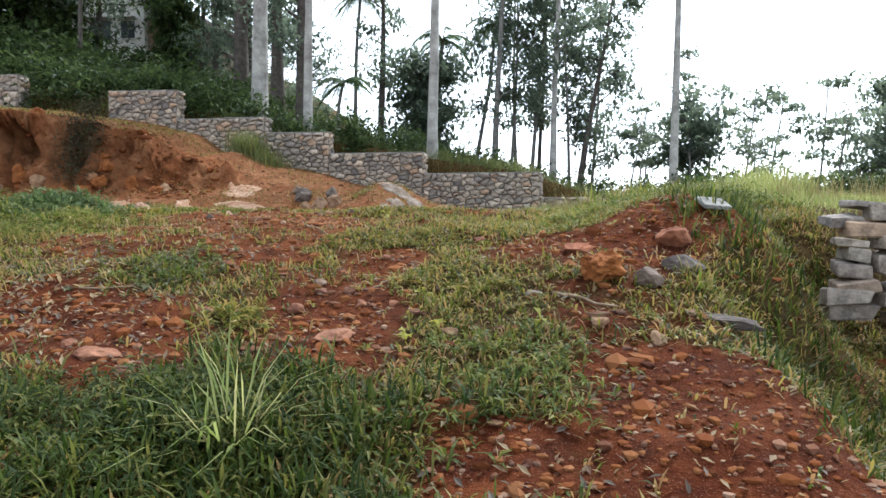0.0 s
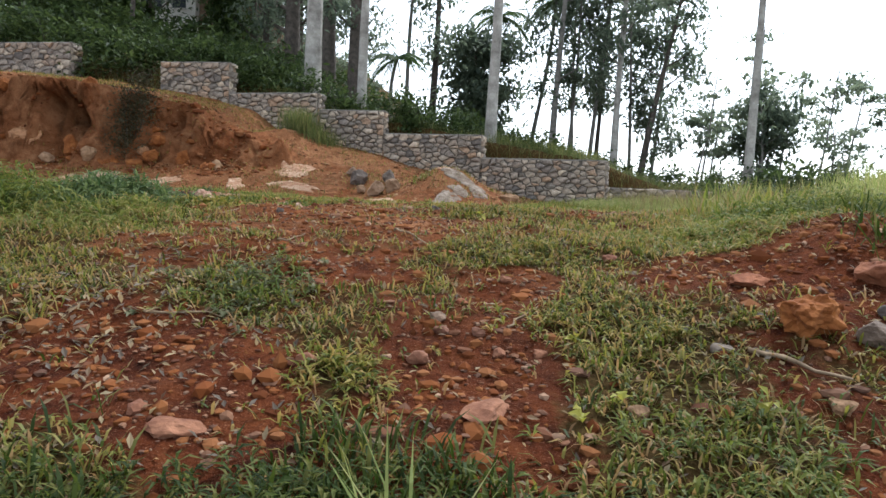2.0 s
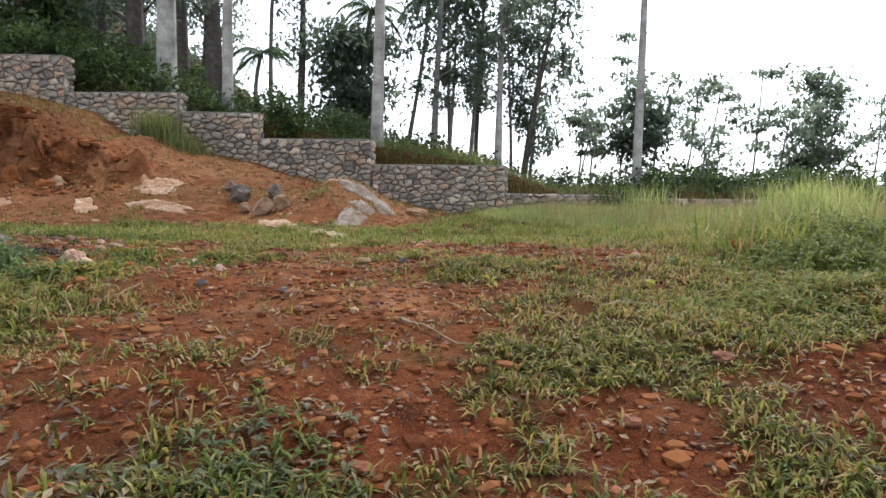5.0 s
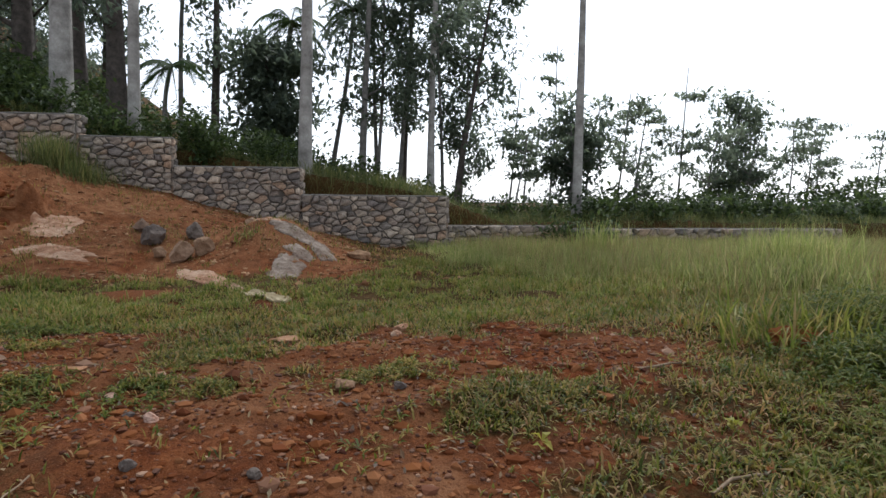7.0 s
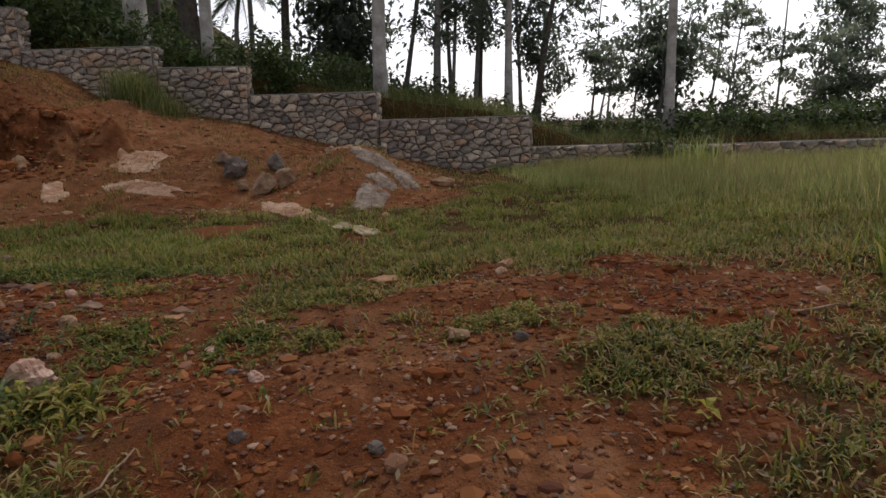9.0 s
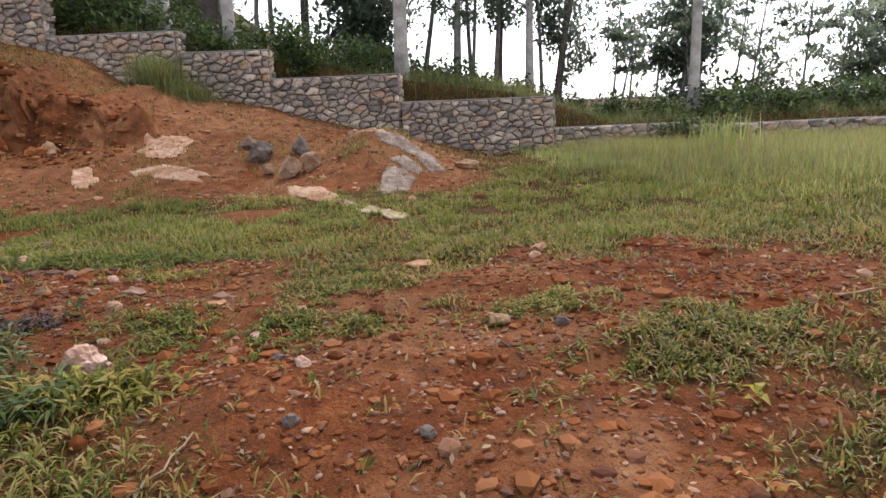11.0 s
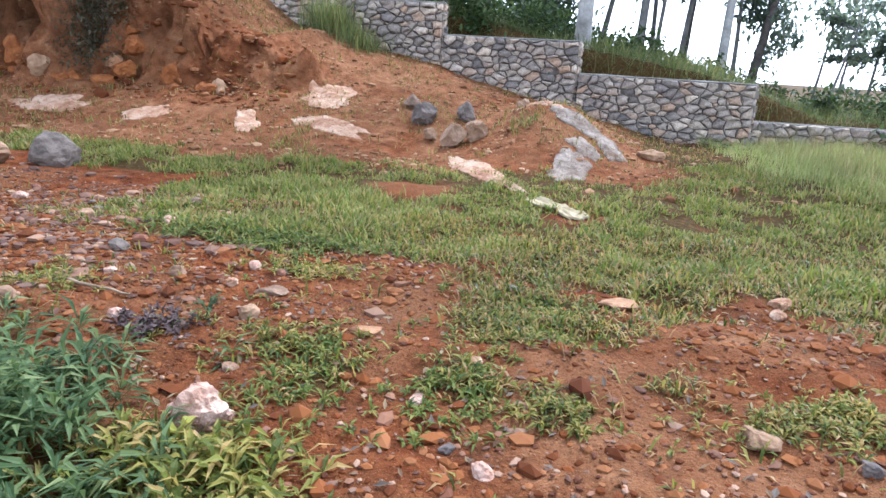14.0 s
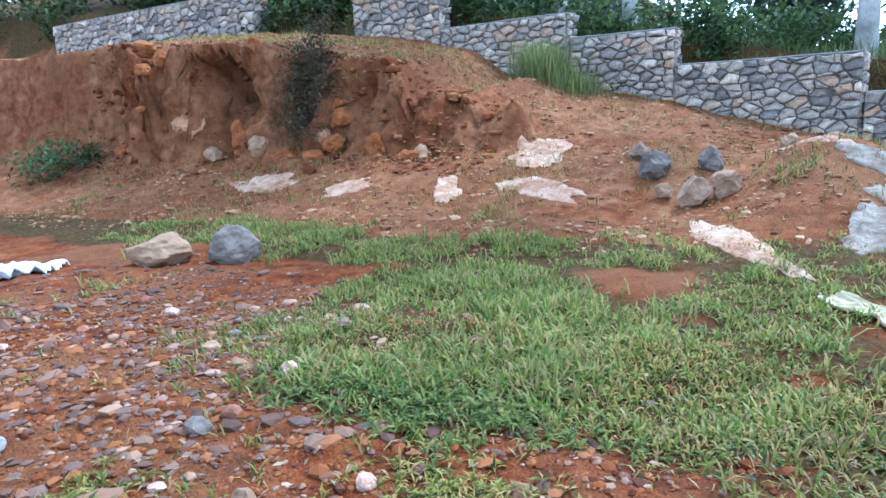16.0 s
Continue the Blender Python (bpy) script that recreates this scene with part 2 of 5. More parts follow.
M_SPRIG = leaf_material("narrow_weed", [(0.045, 0.058, 0.01), (0.09, 0.108, 0.017), (0.155, 0.16, 0.028), (0.24, 0.205, 0.048), (0.32, 0.21, 0.08)], 0.5)
M_RANK = leaf_material("rank_grass", [(0.055, 0.08, 0.028), (0.095, 0.12, 0.042), (0.145, 0.165, 0.058), (0.21, 0.19, 0.08)])
M_SEED = leaf_material("grass_stalk", [(0.15, 0.13, 0.055), (0.22, 0.18, 0.08), (0.30, 0.23, 0.12)])


# ---- the lie of the land ----
def hash2(ix, iy, seed):
    """Random numbers in 0..1 on whole-number grid places."""
    n = (ix.astype(np.int64) * 374761393 + iy.astype(np.int64) * 668265263 + seed * 1442695041) & 0x7FFFFFFF
    n = ((n ^ (n >> 13)) * 1274126177) & 0x7FFFFFFF
    n = ((n ^ (n >> 16)) * 1103515245 + 12345) & 0x7FFFFFFF
    return (n & 0xFFFFF) / 0xFFFFF


def vnoise(x, y, size, seed=0):
    """Smooth value noise, -1..1, with lumps of that size in metres."""
    x, y = np.asarray(x, float) / size, np.asarray(y, float) / size
    ix, iy = np.floor(x), np.floor(y)
    fx, fy = x - ix, y - iy
    fx, fy = fx * fx * (3 - 2 * fx), fy * fy * (3 - 2 * fy)
    a, b = hash2(ix, iy, seed), hash2(ix + 1, iy, seed)
    c, d = hash2(ix, iy + 1, seed), hash2(ix + 1, iy + 1, seed)
    return 2 * ((a * (1 - fx) + b * fx) * (1 - fy) + (c * (1 - fx) + d * fx) * fy) - 1


def step(v, a, b):
    """Smooth step of v from a (0) to b (1)."""
    t = np.clip((np.asarray(v, float) - a) / (b - a), 0, 1)
    return t * t * (3 - 2 * t)


def bump(x, y, cx, cy, rx, ry, turn=0.0):
    c, s = math.cos(turn), math.sin(turn)
    u, v = (x - cx) * c + (y - cy) * s, (y - cy) * c - (x - cx) * s
    return np.exp(-((u / rx) ** 2 + (v / ry) ** 2))


def wall_line(x):
    """How far back the face of the retaining wall stands at x."""
    return np.interp(x, [-40, -17, -11, -8.45, -5.2, -2.9, 0.3, 4.0, 14.0, 40.0], [25.5, 23.6, 23.2, 23.1, 22.55, 22.45, 22.0, 21.2, 21.6, 23.0])


def terrain(x, y):
    x, y = np.asarray(x, float), np.asarray(y, float)
    z = np.interp(y, [-60, -12, -1, 1.5, 4, 5, 6, 8.2, 9.2, 10.2, 13, 16, 19, 22, 3000],
                  [-5, -2.3, -1.25, -0.89, -0.46, -0.24, -0.06, 0.2, 0.23, 0.2, 0.06, 0.08, 0.12, 0.15, 0.15])
    # the soil climbs to the retaining wall on the uphill side
    z = z + 0.24 * np.clip(2.5 - x, 0, 8.5) * np.minimum(step(y, 15.5, 23.0), 0.42 + 0.58 * step(x, -6.5, -4.8))
    # spoil heap in front of the wall
    z = z + 0.72 * bump(x, y, -0.15, 17.8, 1.05, 1.75, -0.15) + 0.16 * bump(x, y, -2.4, 18.2, 0.9, 0.7)
    # cut bank, uphill end
    edge = 18.3 + 0.5 * vnoise(x, 0 * x, 2.3, 5) + 0.25 * vnoise(x, 0 * x, 0.8, 6) + 0.16 * vnoise(x, 0 * x, 0.33, 7) + 0.9 * step(x, -7, -4.5)
    high = np.interp(x, [-60, -14, -10, -7.5, -5.6, -4.6], [2.6, 2.4, 1.95, 1.45, 0.3, 0.0])
    rise = np.clip((y - edge) / 0.6, 0, 1) ** 1.5
    z = z + high * rise
    z = z - 0.5 * bump(x, y, -7.0, 19.2, 0.25, 0.4) - 0.5 * bump(x, y, -13.4, 19.0, 0.3, 0.5)
    # gentle rise from the bank to the upper wall
    z = z + 0.11 * np.clip(y - 19.4, 0, 3.7) * step(x, -4.6, -6.0)
    # terrace behind the wall
    back = step(y, wall_line(x) + 0.45, wall_line(x) + 1.3)
    top = np.interp(x, [-40, -17, -11, -8.5, -6, -4, -2, 0.4, 4, 6, 9, 14, 40], [6.5, 4.9, 4.4, 4.0, 3.3, 2.85, 2.5, 2.1, 1.45, 0.75, 0.85, 0.75, 0.75])
    z = z * (1 - back) + top * back
    # the hillside goes up to the houses on one side and down to the valley on the other
    z = z + step(x, -11, -23) * np.clip(y - 25, 0, 40) * 0.26 - step(x, 0, 14) * np.clip(y - 31, 0, 80) * 0.12
    # gully downhill of the start
    z = z - 1.0 * step(x - 0.75 * step(y, 4.7, 5.9), 3.9, 5.1) * step(y - 1.3 * step(x, 5.0, 5.8), 7.2, 5.4) + 0.36 * bump(x, y, 4.35, 6.3, 0.9, 1.1)
    # mound of grass, downhill
    z = z + 0.25 * bump(x, y, 7.5, 12.5, 2.6, 3.0)
    near = step(np.abs(x), 40, 15) * step(np.abs(y - 10), 40, 16)
    z = z + near * (0.05 * vnoise(x, y, 1.7, 1) + 0.04 * vnoise(x, y, 0.6, 2) + 0.026 * vnoise(x, y, 0.22, 3) + 0.014 * vnoise(x, y, 0.11, 4))
    face = rise * (1 - rise) * 4 * (high > 0.05)
    z = z + face * (0.45 * vnoise(x, y, 0.8, 8) + 0.3 * vnoise(x, y, 0.36, 9) + 0.18 * vnoise(x, y, 0.17, 12) + 0.1 * np.abs(vnoise(x, 3 * y, 0.5, 10)))
    z = z + (1 - near) * 0.6 * vnoise(x, y, 14.0, 11)
    return z


def ground_z(x, y):
    return float(terrain(np.array([x]), np.array([y]))[0])


def spaced(*runs):
    """Grid places: runs of (start, end, step)."""
    return np.unique(np.round(np.concatenate([np.arange(a, b, s) for a, b, s in runs]), 4))


def outward(start, grow, end):
    out, d = [], 0.5
    v = start
    while abs(v) < end:
        v += grow * d
        d *= 1.22
        out.append(v)
    return np.array(out)


def bank_face(x, y, z):
    """Pushes the cut bank's face in and out: flutes, ledges, and hollows that reach in under the turf."""
    near = step(x, -16.5, -15) * step(x, -5.2, -6.2) * step(y, 18.0, 18.35) * step(y, 20.3, 19.6)
    push = 0.2 * vnoise(x, z * 0.6, 0.7, 91) + 0.14 * vnoise(x, z, 0.3, 92) + 0.08 * vnoise(x, z, 0.13, 93)
    push = push + 2.2 * bump(x, z, -11.2, 2.15, 0.62, 0.23, -0.5) + 0.6 * bump(x, z, -8.0, 1.95, 0.16, 0.32, 0.2) + 0.5 * bump(x, z, -13.6, 2.0, 0.4, 0.16, -0.3)
    return y + near * push


def grid_mesh(name, xs, ys, zs):
    nx, ny = len(xs), len(ys)
    gx, gy = np.meshgrid(xs, ys)
    gy = bank_face(gx, gy, zs)
    co = np.stack([gx, gy, zs], -1).reshape(-1, 3)
    i = np.arange(nx * ny).reshape(ny, nx)
    quads = np.stack([i[:-1, :-1], i[:-1, 1:], i[1:, 1:], i[1:, :-1]], -1).reshape(-1, 4)
    return raw_mesh(name, co, quads)


def raw_mesh(name, co, faces, smooth=True):
    """A mesh from arrays: faces all of one size."""
    me = bpy.data.meshes.new(name)
    k = faces.shape[1]
    me.vertices.add(len(co))
    me.vertices.foreach_set("co", np.ascontiguousarray(co, np.float32).ravel())
    me.loops.add(faces.size)
    me.loops.foreach_set("vertex_index", np.ascontiguousarray(faces, np.int32).ravel())
    me.polygons.add(len(faces))
    me.polygons.foreach_set("loop_start", np.arange(len(faces), dtype=np.int32) * k)
    me.update(calc_edges=True)
    me.polygons.foreach_set("use_smooth", np.full(len(faces), smooth, bool))
    me.validate()
    return me


# bare patches and grown-over patches of the open ground: x, y, half width, half depth
BARE = [(0.72, 3.65, 0.34, 0.42), (1.8, 4.2, 0.34, 0.75), (2.75, 2.8, 0.2, 0.3), (3.7, 3.2, 0.5, 0.75), (0.3, 4.1, 0.5, 0.4), (0.66, 5.55, 0.26, 0.26), (1.92, 5.45, 0.3, 0.33), (3.35, 5.75, 0.6, 0.3),
        (0.75, 7.1, 0.5, 0.35), (0.37, 8.35, 0.75, 0.45), (0.9, 9.6, 0.45, 0.3), (0.2, 7.5, 0.4, 0.4), (-0.9, 8.3, 0.4, 0.5), (2.72, 9.14, 0.55, 0.35), (-0.08, 9.12, 0.32, 0.3), (0.85, 8.47, 0.25, 0.2),
        (-1.44, 10.4, 0.26, 0.3), (-1.9, 13.75, 0.5, 0.4), (-1.9, 9.2, 0.7, 0.5), (1.35, 7.4, 0.4, 0.2)]
GREEN = [(2.83, 3.55, 0.32, 0.42), (1.27, 4.05, 0.16, 0.16), (3.35, 6.8, 0.55, 0.6), (2.5, 4.8, 0.4, 0.35), (0.35, 5.1, 0.28, 0.36), (1.95, 6.15, 0.5, 0.25), (3.85, 8.2, 0.5, 0.8), (1.8, 8.2, 0.36, 0.3),
         (-0.66, 8.7, 0.16, 0.22), (-0.38, 9.5, 0.28, 0.25), (0.87, 8.7, 0.28, 0.14), (1.38, 8.0, 0.34, 0.25), (-1.3, 8.65, 0.2, 0.3), (-0.21, 8.57, 0.16, 0.13), (-1.48, 8.02, 0.32, 0.2), (1.0, 8.85, 0.2, 0.12),
         (-0.38, 9.8, 0.34, 0.42), (-1.56, 9.0, 0.3, 0.2), (-1.76, 10.1, 0.28, 0.18), (-3.1, 9.37, 0.22, 0.18), (-1.75, 6.9, 0.5, 0.8)]


def patches(x, y, which):
    out = 0 * x
    for cx, cy, rx, ry in which:
        out = np.maximum(out, bump(x, y, cx, cy, rx * 1.15, ry * 1.15))
    return out


def cover(x, y):
    """How much of the soil is grown over with grass, 0..1."""
    n = 0.45 * vnoise(x, y, 1.5, 21) + 0.42 * vnoise(x, y, 0.55, 22) + 0.34 * vnoise(x, y, 0.2, 23)
    g = 0.47 + 0.17 * step(y, 7.6, 6.2)
    g = g + 0.5 * step(y, 10.0, 11.2) * step(y, 16.8, 14.5) + 0.65 * step(x + 0.25 * (y - 8), 2.6, 5.0) * step(y, 5.5, 8.0)
    g = g + 0.45 * bump(x, y, -2.4, 11.1, 1.6, 0.9, 0.3) + 0.55 * step(x, 3.6, 5.0) * step(y, 7, 5)
    g = g + 0.5 * step(y, 3.3, 2.7) * step(x, 2.6, 2.2)
    g = g - 1.1 * step(x + 1.2 * vnoise(x, y, 1.0, 61), -4.0, -5.4) * step(y, 9.0, 11.0) * step(y, 14.2, 13.4)
    # the stony strip uphill, the spoil by the wall
    g = g - 0.75 * bump(x, y, -4.2, 10.0, 2.3, 1.5, 0.3) - 1.3 * step(y, 14.9, 16.3) * step(x, 2.4, 0.6) - 0.9 * bump(x, y, 4.3, 6.0, 0.9, 0.9)
    g = g - 1.2 * step(y, 15.2, 16.6) * step(x, -4.0, -5.0)
    g = g + 3.0 * step(y, wall_line(x) + 0.2, wall_line(x) + 1.0)
    g = g + 1.2 * step(y, 19.6, 21.0) * step(x, -5.5, -6.5)
    g = g + 0.55 * patches(x, y, GREEN) - 0.95 * patches(x, y, BARE)
    return np.clip(g + 0.7 * n, 0, 1)


XS = np.unique(np.round(np.concatenate([outward(-24, -1, 1800), spaced((-24, -16, 0.2), (-16, -8, 0.1), (-8, 8, 0.075), (8, 24, 0.2)), outward(24, 1, 1800)]), 4))
YS = np.unique(np.round(np.concatenate([outward(-4, -1, 1800), spaced((-4, 0, 0.2), (0, 13, 0.075), (13, 17.6, 0.11), (17.6, 18.3, 0.065), (18.3, 19.7, 0.022), (19.7, 20.2, 0.065), (20.2, 24.5, 0.12), (24.5, 40, 0.4)), outward(40, 1, 1800)]), 4))
GX, GY = np.meshgrid(XS, YS)
ground_me = grid_mesh("ground", XS, YS, terrain(GX, GY))
att = ground_me.attributes.new("cover", "FLOAT", "POINT")
att.data.foreach_set("value", cover(GX, GY).astype(np.float32).ravel())
att = ground_me.attributes.new("deep_red", "FLOAT", "POINT")
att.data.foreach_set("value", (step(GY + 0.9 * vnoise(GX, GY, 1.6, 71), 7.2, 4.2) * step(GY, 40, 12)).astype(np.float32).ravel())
att = ground_me.attributes.new("trodden", "FLOAT", "POINT")
att.data.foreach_set("value", np.clip(patches(GX, GY, [BARE[k] for k in (8, 9, 10, 14, 15)]) + 0.75 * step(GY, 14.5, 16.5) * step(GX, 3.0, 0.5) + 0.4 * vnoise(GX, GY, 0.5, 73) - 0.1, 0, 1).astype(np.float32).ravel())
ground = new("ground", ground_me)
ground_me.materials.append(M_SOIL)
tagged(ground, "uneven red laterite soil with patchy creeping grass", "ground", kind="structure")


# ---- builders ----
rng = np.random.default_rng(7)


def part(name, me, mat, parent, label=""):
    """One mesh object under a thing or a part; me: a mesh or a bmesh."""
    if isinstance(me, bmesh.types.BMesh):
        bm, me = me, bpy.data.meshes.new(name)
        bm.to_mesh(me)
        bm.free()
    if not me.materials:
        me.materials.append(mat)
    ob = new(name, me)
    ob.parent = parent
    return tagged(ob, label)


def thing(name, me, mat, label, category, group="", kind="", at=None):
    """A top-level object of one mesh."""
    ob = tagged(part(name, me, mat, None), label, category, group, kind)
    if at is not None:
        ob.matrix_basis = at
    return ob


def base(name, x, y, z, label, category, group="", kind=""):
    """A top-level Empty that carries the parts of a thing."""
    ob = tagged(new(name), label, category, group, kind)
    ob.location = (x, y, z)
    return ob


def tube(points, radii, sides=8, wobble=0.0, seed=0):
    """A tapered, slightly uneven stem through the points: vertices and quads."""
    pts, rad = np.array(points, float), np.array(radii, float)
    ahead = np.gradient(pts, axis=0)
    ahead /= np.linalg.norm(ahead, axis=1, keepdims=True) + 1e-9
    ref = np.where(np.abs(ahead[:, 2:3]) > 0.9, [[1.0, 0, 0]], [[0, 0, 1.0]])
    u = np.cross(ahead, ref)
    u /= np.linalg.norm(u, axis=1, keepdims=True) + 1e-9
    v = np.cross(ahead, u)
    a = np.linspace(0, 2 * np.pi, sides, endpoint=False)
    r = rad[:, None] * (1 + wobble * vnoise(np.arange(len(pts))[:, None] * 0.7 + 0 * a, a[None] * 2 + seed * 9.1, 1.0, seed))
    co = pts[:, None] + r[..., None] * (np.cos(a)[None, :, None] * u[:, None] + np.sin(a)[None, :, None] * v[:, None])
    n = len(pts)
    i = np.arange(n * sides).reshape(n, sides)
    j = np.roll(i, -1, axis=1)
    quads = np.stack([i[:-1], j[:-1], j[1:], i[1:]], -1).reshape(-1, 4)
    return co.reshape(-1, 3), quads


def joined(name, pieces):
    """One mesh from several (vertices, faces) of the same face size."""
    cos, faces, k = [], [], 0
    for co, fa in pieces:
        cos.append(co)
        faces.append(fa + k)
        k += len(co)
    return raw_mesh(name, np.concatenate(cos), np.concatenate(faces))


def leaf_mesh(name, centres, size, droop=0.3, long=1.9, seed=1):
    """Many folded leaves, each a pointed blade of four triangles in a kite, turned at random."""
    r = np.random.default_rng(seed)
    n = len(centres)
    az, tilt = r.uniform(0, 2 * np.pi, n), r.normal(-droop, 0.55, n)
    s = size * r.uniform(0.6, 1.35, n)
    f = np.stack([np.cos(az) * np.cos(tilt), np.sin(az) * np.cos(tilt), np.sin(tilt)], -1)
    side = np.stack([-np.sin(az), np.cos(az), r.normal(0, 0.35, n)], -1)
    side /= np.linalg.norm(side, axis=1, keepdims=True)
    up = np.cross(f, side)
    L, W = (s * long / 2)[:, None], (s / 2)[:, None]
    c = np.asarray(centres)
    co = np.stack([c - f * L, c + side * W + up * W * 0.35, c + f * L, c - side * W + up * W * 0.35, c + f * L * 0.05], 1)
    k = np.arange(n)[:, None, None] * 5
    tri = np.array([[0, 4, 1], [1, 4, 2], [0, 3, 4], [3, 2, 4]])[None] + k
    return raw_mesh(name, co.reshape(-1, 3), tri.reshape(-1, 3), False)


def blade_mesh(name, x, y, z, height, width, lean, seed=1, spread=0.0):
    """Grass blades: three triangles each, bent over towards a random side."""
    r = np.random.default_rng(seed)
    n = len(x)
    az = r.uniform(0, 2 * np.pi, n)
    h, w = height * r.uniform(0.5, 1.4, n), width * r.uniform(0.6, 1.4, n)
    le = np.clip(lean * r.uniform(0.3, 1.6, n), 0, 1.45)
    d = np.stack([np.cos(az), np.sin(az)], -1)
    p = np.stack([-d[:, 1], d[:, 0]], -1)
    b = np.stack([x, y], -1) + d * (spread * r.uniform(0, 1, n))[:, None]
    m = b + d * (h * 0.55 * np.sin(le * 0.82))[:, None]
    t = b + d * (h * np.sin(le) * 0.95)[:, None]
    zm, zt = z + h * 0.55 * np.cos(le * 0.82), z + h * np.cos(le) * 0.9
    co = np.empty((n, 5, 3))
    co[:, 0, :2], co[:, 1, :2] = b - p * w[:, None] * 0.35, b + p * w[:, None] * 0.35
    co[:, 2, :2], co[:, 3, :2] = m + p * w[:, None] * 0.5, m - p * w[:, None] * 0.5
    co[:, 4, :2] = t
    co[:, :2, 2], co[:, 2:4, 2], co[:, 4, 2] = (z - 0.01)[:, None], zm[:, None], zt
    tri = np.array([[0, 1, 2], [0, 2, 3], [3, 2, 4]])[None] + np.arange(n)[:, None, None] * 5
    return raw_mesh(name, co.reshape(-1, 3), tri.reshape(-1, 3), False)


ICO = bmesh.new()
bmesh.ops.create_icosphere(ICO, subdivisions=1, radius=1)
ICO_V = np.array([v.co[:] for v in ICO.verts])
ICO_F = np.array([[v.index for v in f.verts] for f in ICO.faces])
ICO.free()


def pebble_mesh(name, x, y, z, size, seed=1, sharp=False):
    """Angular bits of stone, twenty triangles each."""
    r = np.random.default_rng(seed)
    n = len(x)
    s = size[:, None] * r.uniform(0.55, 1.3, (n, 3)) * np.array([1.1, 0.9, 0.5 if sharp else 0.66])
    az = r.uniform(0, 2 * np.pi, n)
    v = ICO_V[None] * r.uniform(0.62 if sharp else 0.7, 1.25 if sharp else 1.22, (n, len(ICO_V), 1)) * s[:, None]
    c, si = np.cos(az)[:, None], np.sin(az)[:, None]
    co = np.stack([v[..., 0] * c - v[..., 1] * si + x[:, None], v[..., 0] * si + v[..., 1] * c + y[:, None], v[..., 2] + z[:, None]], -1)
    tri = ICO_F[None] + np.arange(n)[:, None, None] * len(ICO_V)
    return raw_mesh(name, co.reshape(-1, 3), tri.reshape(-1, 3), False)


def rock_mesh(name, sx, sy, sz, seed=0, rough=0.25, cuts=7, detail=3):
    """A rock: a ball hewn by flat cuts, with lumps and fine roughness."""
    r = random.Random(seed)
    bm = bmesh.new()
    bmesh.ops.create_icosphere(bm, subdivisions=detail, radius=1)
    planes = [(Vector((r.gauss(0, 1), r.gauss(0, 1), r.gauss(0, 0.8))).normalized(), r.uniform(0.58, 0.9)) for _ in range(cuts + 6)]
    off = Vector((seed * 3.7, seed * 1.3, seed * 2.1))
    for v in bm.verts:
        p = v.co.copy()
        for nrm, d in planes:
            k = p.dot(nrm) - d
            if k > 0:
                p -= nrm * k
        p *= 1 + rough * 0.5 * noise.noise(p * 1.6 + off) + rough * 0.3 * noise.noise(p * 4.5 + off) + rough * 0.16 * noise.noise(p * 10 + off)
        v.co = (p.x * sx, p.y * sy, p.z * sz)
    me = bpy.data.meshes.new(name)
    bm.to_mesh(me)
    bm.free()
    me.polygons.foreach_set("use_smooth", np.zeros(len(me.polygons), bool))
    return me


def rock(name, x, y, size, mat, label, seed, category="rock", group="", sink=0.3, turn=0.0, z=None, tilt=0.0, rough=0.22, cuts=7, detail=4):
    sx, sy, sz = size
    z = ground_z(x, y) if z is None else z
    return thing(name, rock_mesh(name, sx, sy, sz, seed, rough, cuts, detail), mat, label, category, group,
                 at=pose(x, y, z + sz * (1 - 2 * sink), tilt, 0, turn))


def clip_polygon(poly, px, py, nx, ny):
    """The part of a polygon on the near side of the line through (px, py) with the normal (nx, ny)."""
    out = []
    for k in range(len(poly)):
        a, b = poly[k], poly[(k + 1) % len(poly)]
        da, db = (a[0] - px) * nx + (a[1] - py) * ny, (b[0] - px) * nx + (b[1] - py) * ny
        if da <= 0:
            out.append(a)
        if da * db < 0:
            t = da / (da - db)
            out.append((a[0] + (b[0] - a[0]) * t, a[1] + (b[1] - a[1]) * t))
    return out


def rubble_cells(width, height, size, r):
    """Irregular stones that fill a wall face, wider than high and of mixed sizes: polygons in its plane."""
    squash = 1.6
    tall = height * squash
    seeds = []
    rows = max(2, round(tall / size))
    for j in range(rows):
        n = max(2, round(width / size * r.uniform(0.75, 1.2)))
        for i in range(n):
            seeds.append(((i + 0.5 + r.uniform(-0.48, 0.48)) * width / n, (j + 0.5 + r.uniform(-0.42, 0.42)) * tall / rows, r.uniform(-0.3, 0.3) * size * size))
    cells = []
    for k, (x, y, w) in enumerate(seeds):
        poly = [(0, 0), (width, 0), (width, tall), (0, tall)]
        for m, (u, v, q) in enumerate(seeds):
            if m != k and abs(u - x) < size * 3 and abs(v - y) < size * 3:
                d2 = (u - x) ** 2 + (v - y) ** 2 + 1e-6
                t = 0.5 + (w - q) / (2 * d2)
                poly = clip_polygon(poly, x + (u - x) * t, y + (v - y) * t, u - x, v - y)
                if len(poly) < 3:
                    break
        if len(poly) >= 3:
            cells.append([(px, py / squash) for px, py in poly])
    return cells


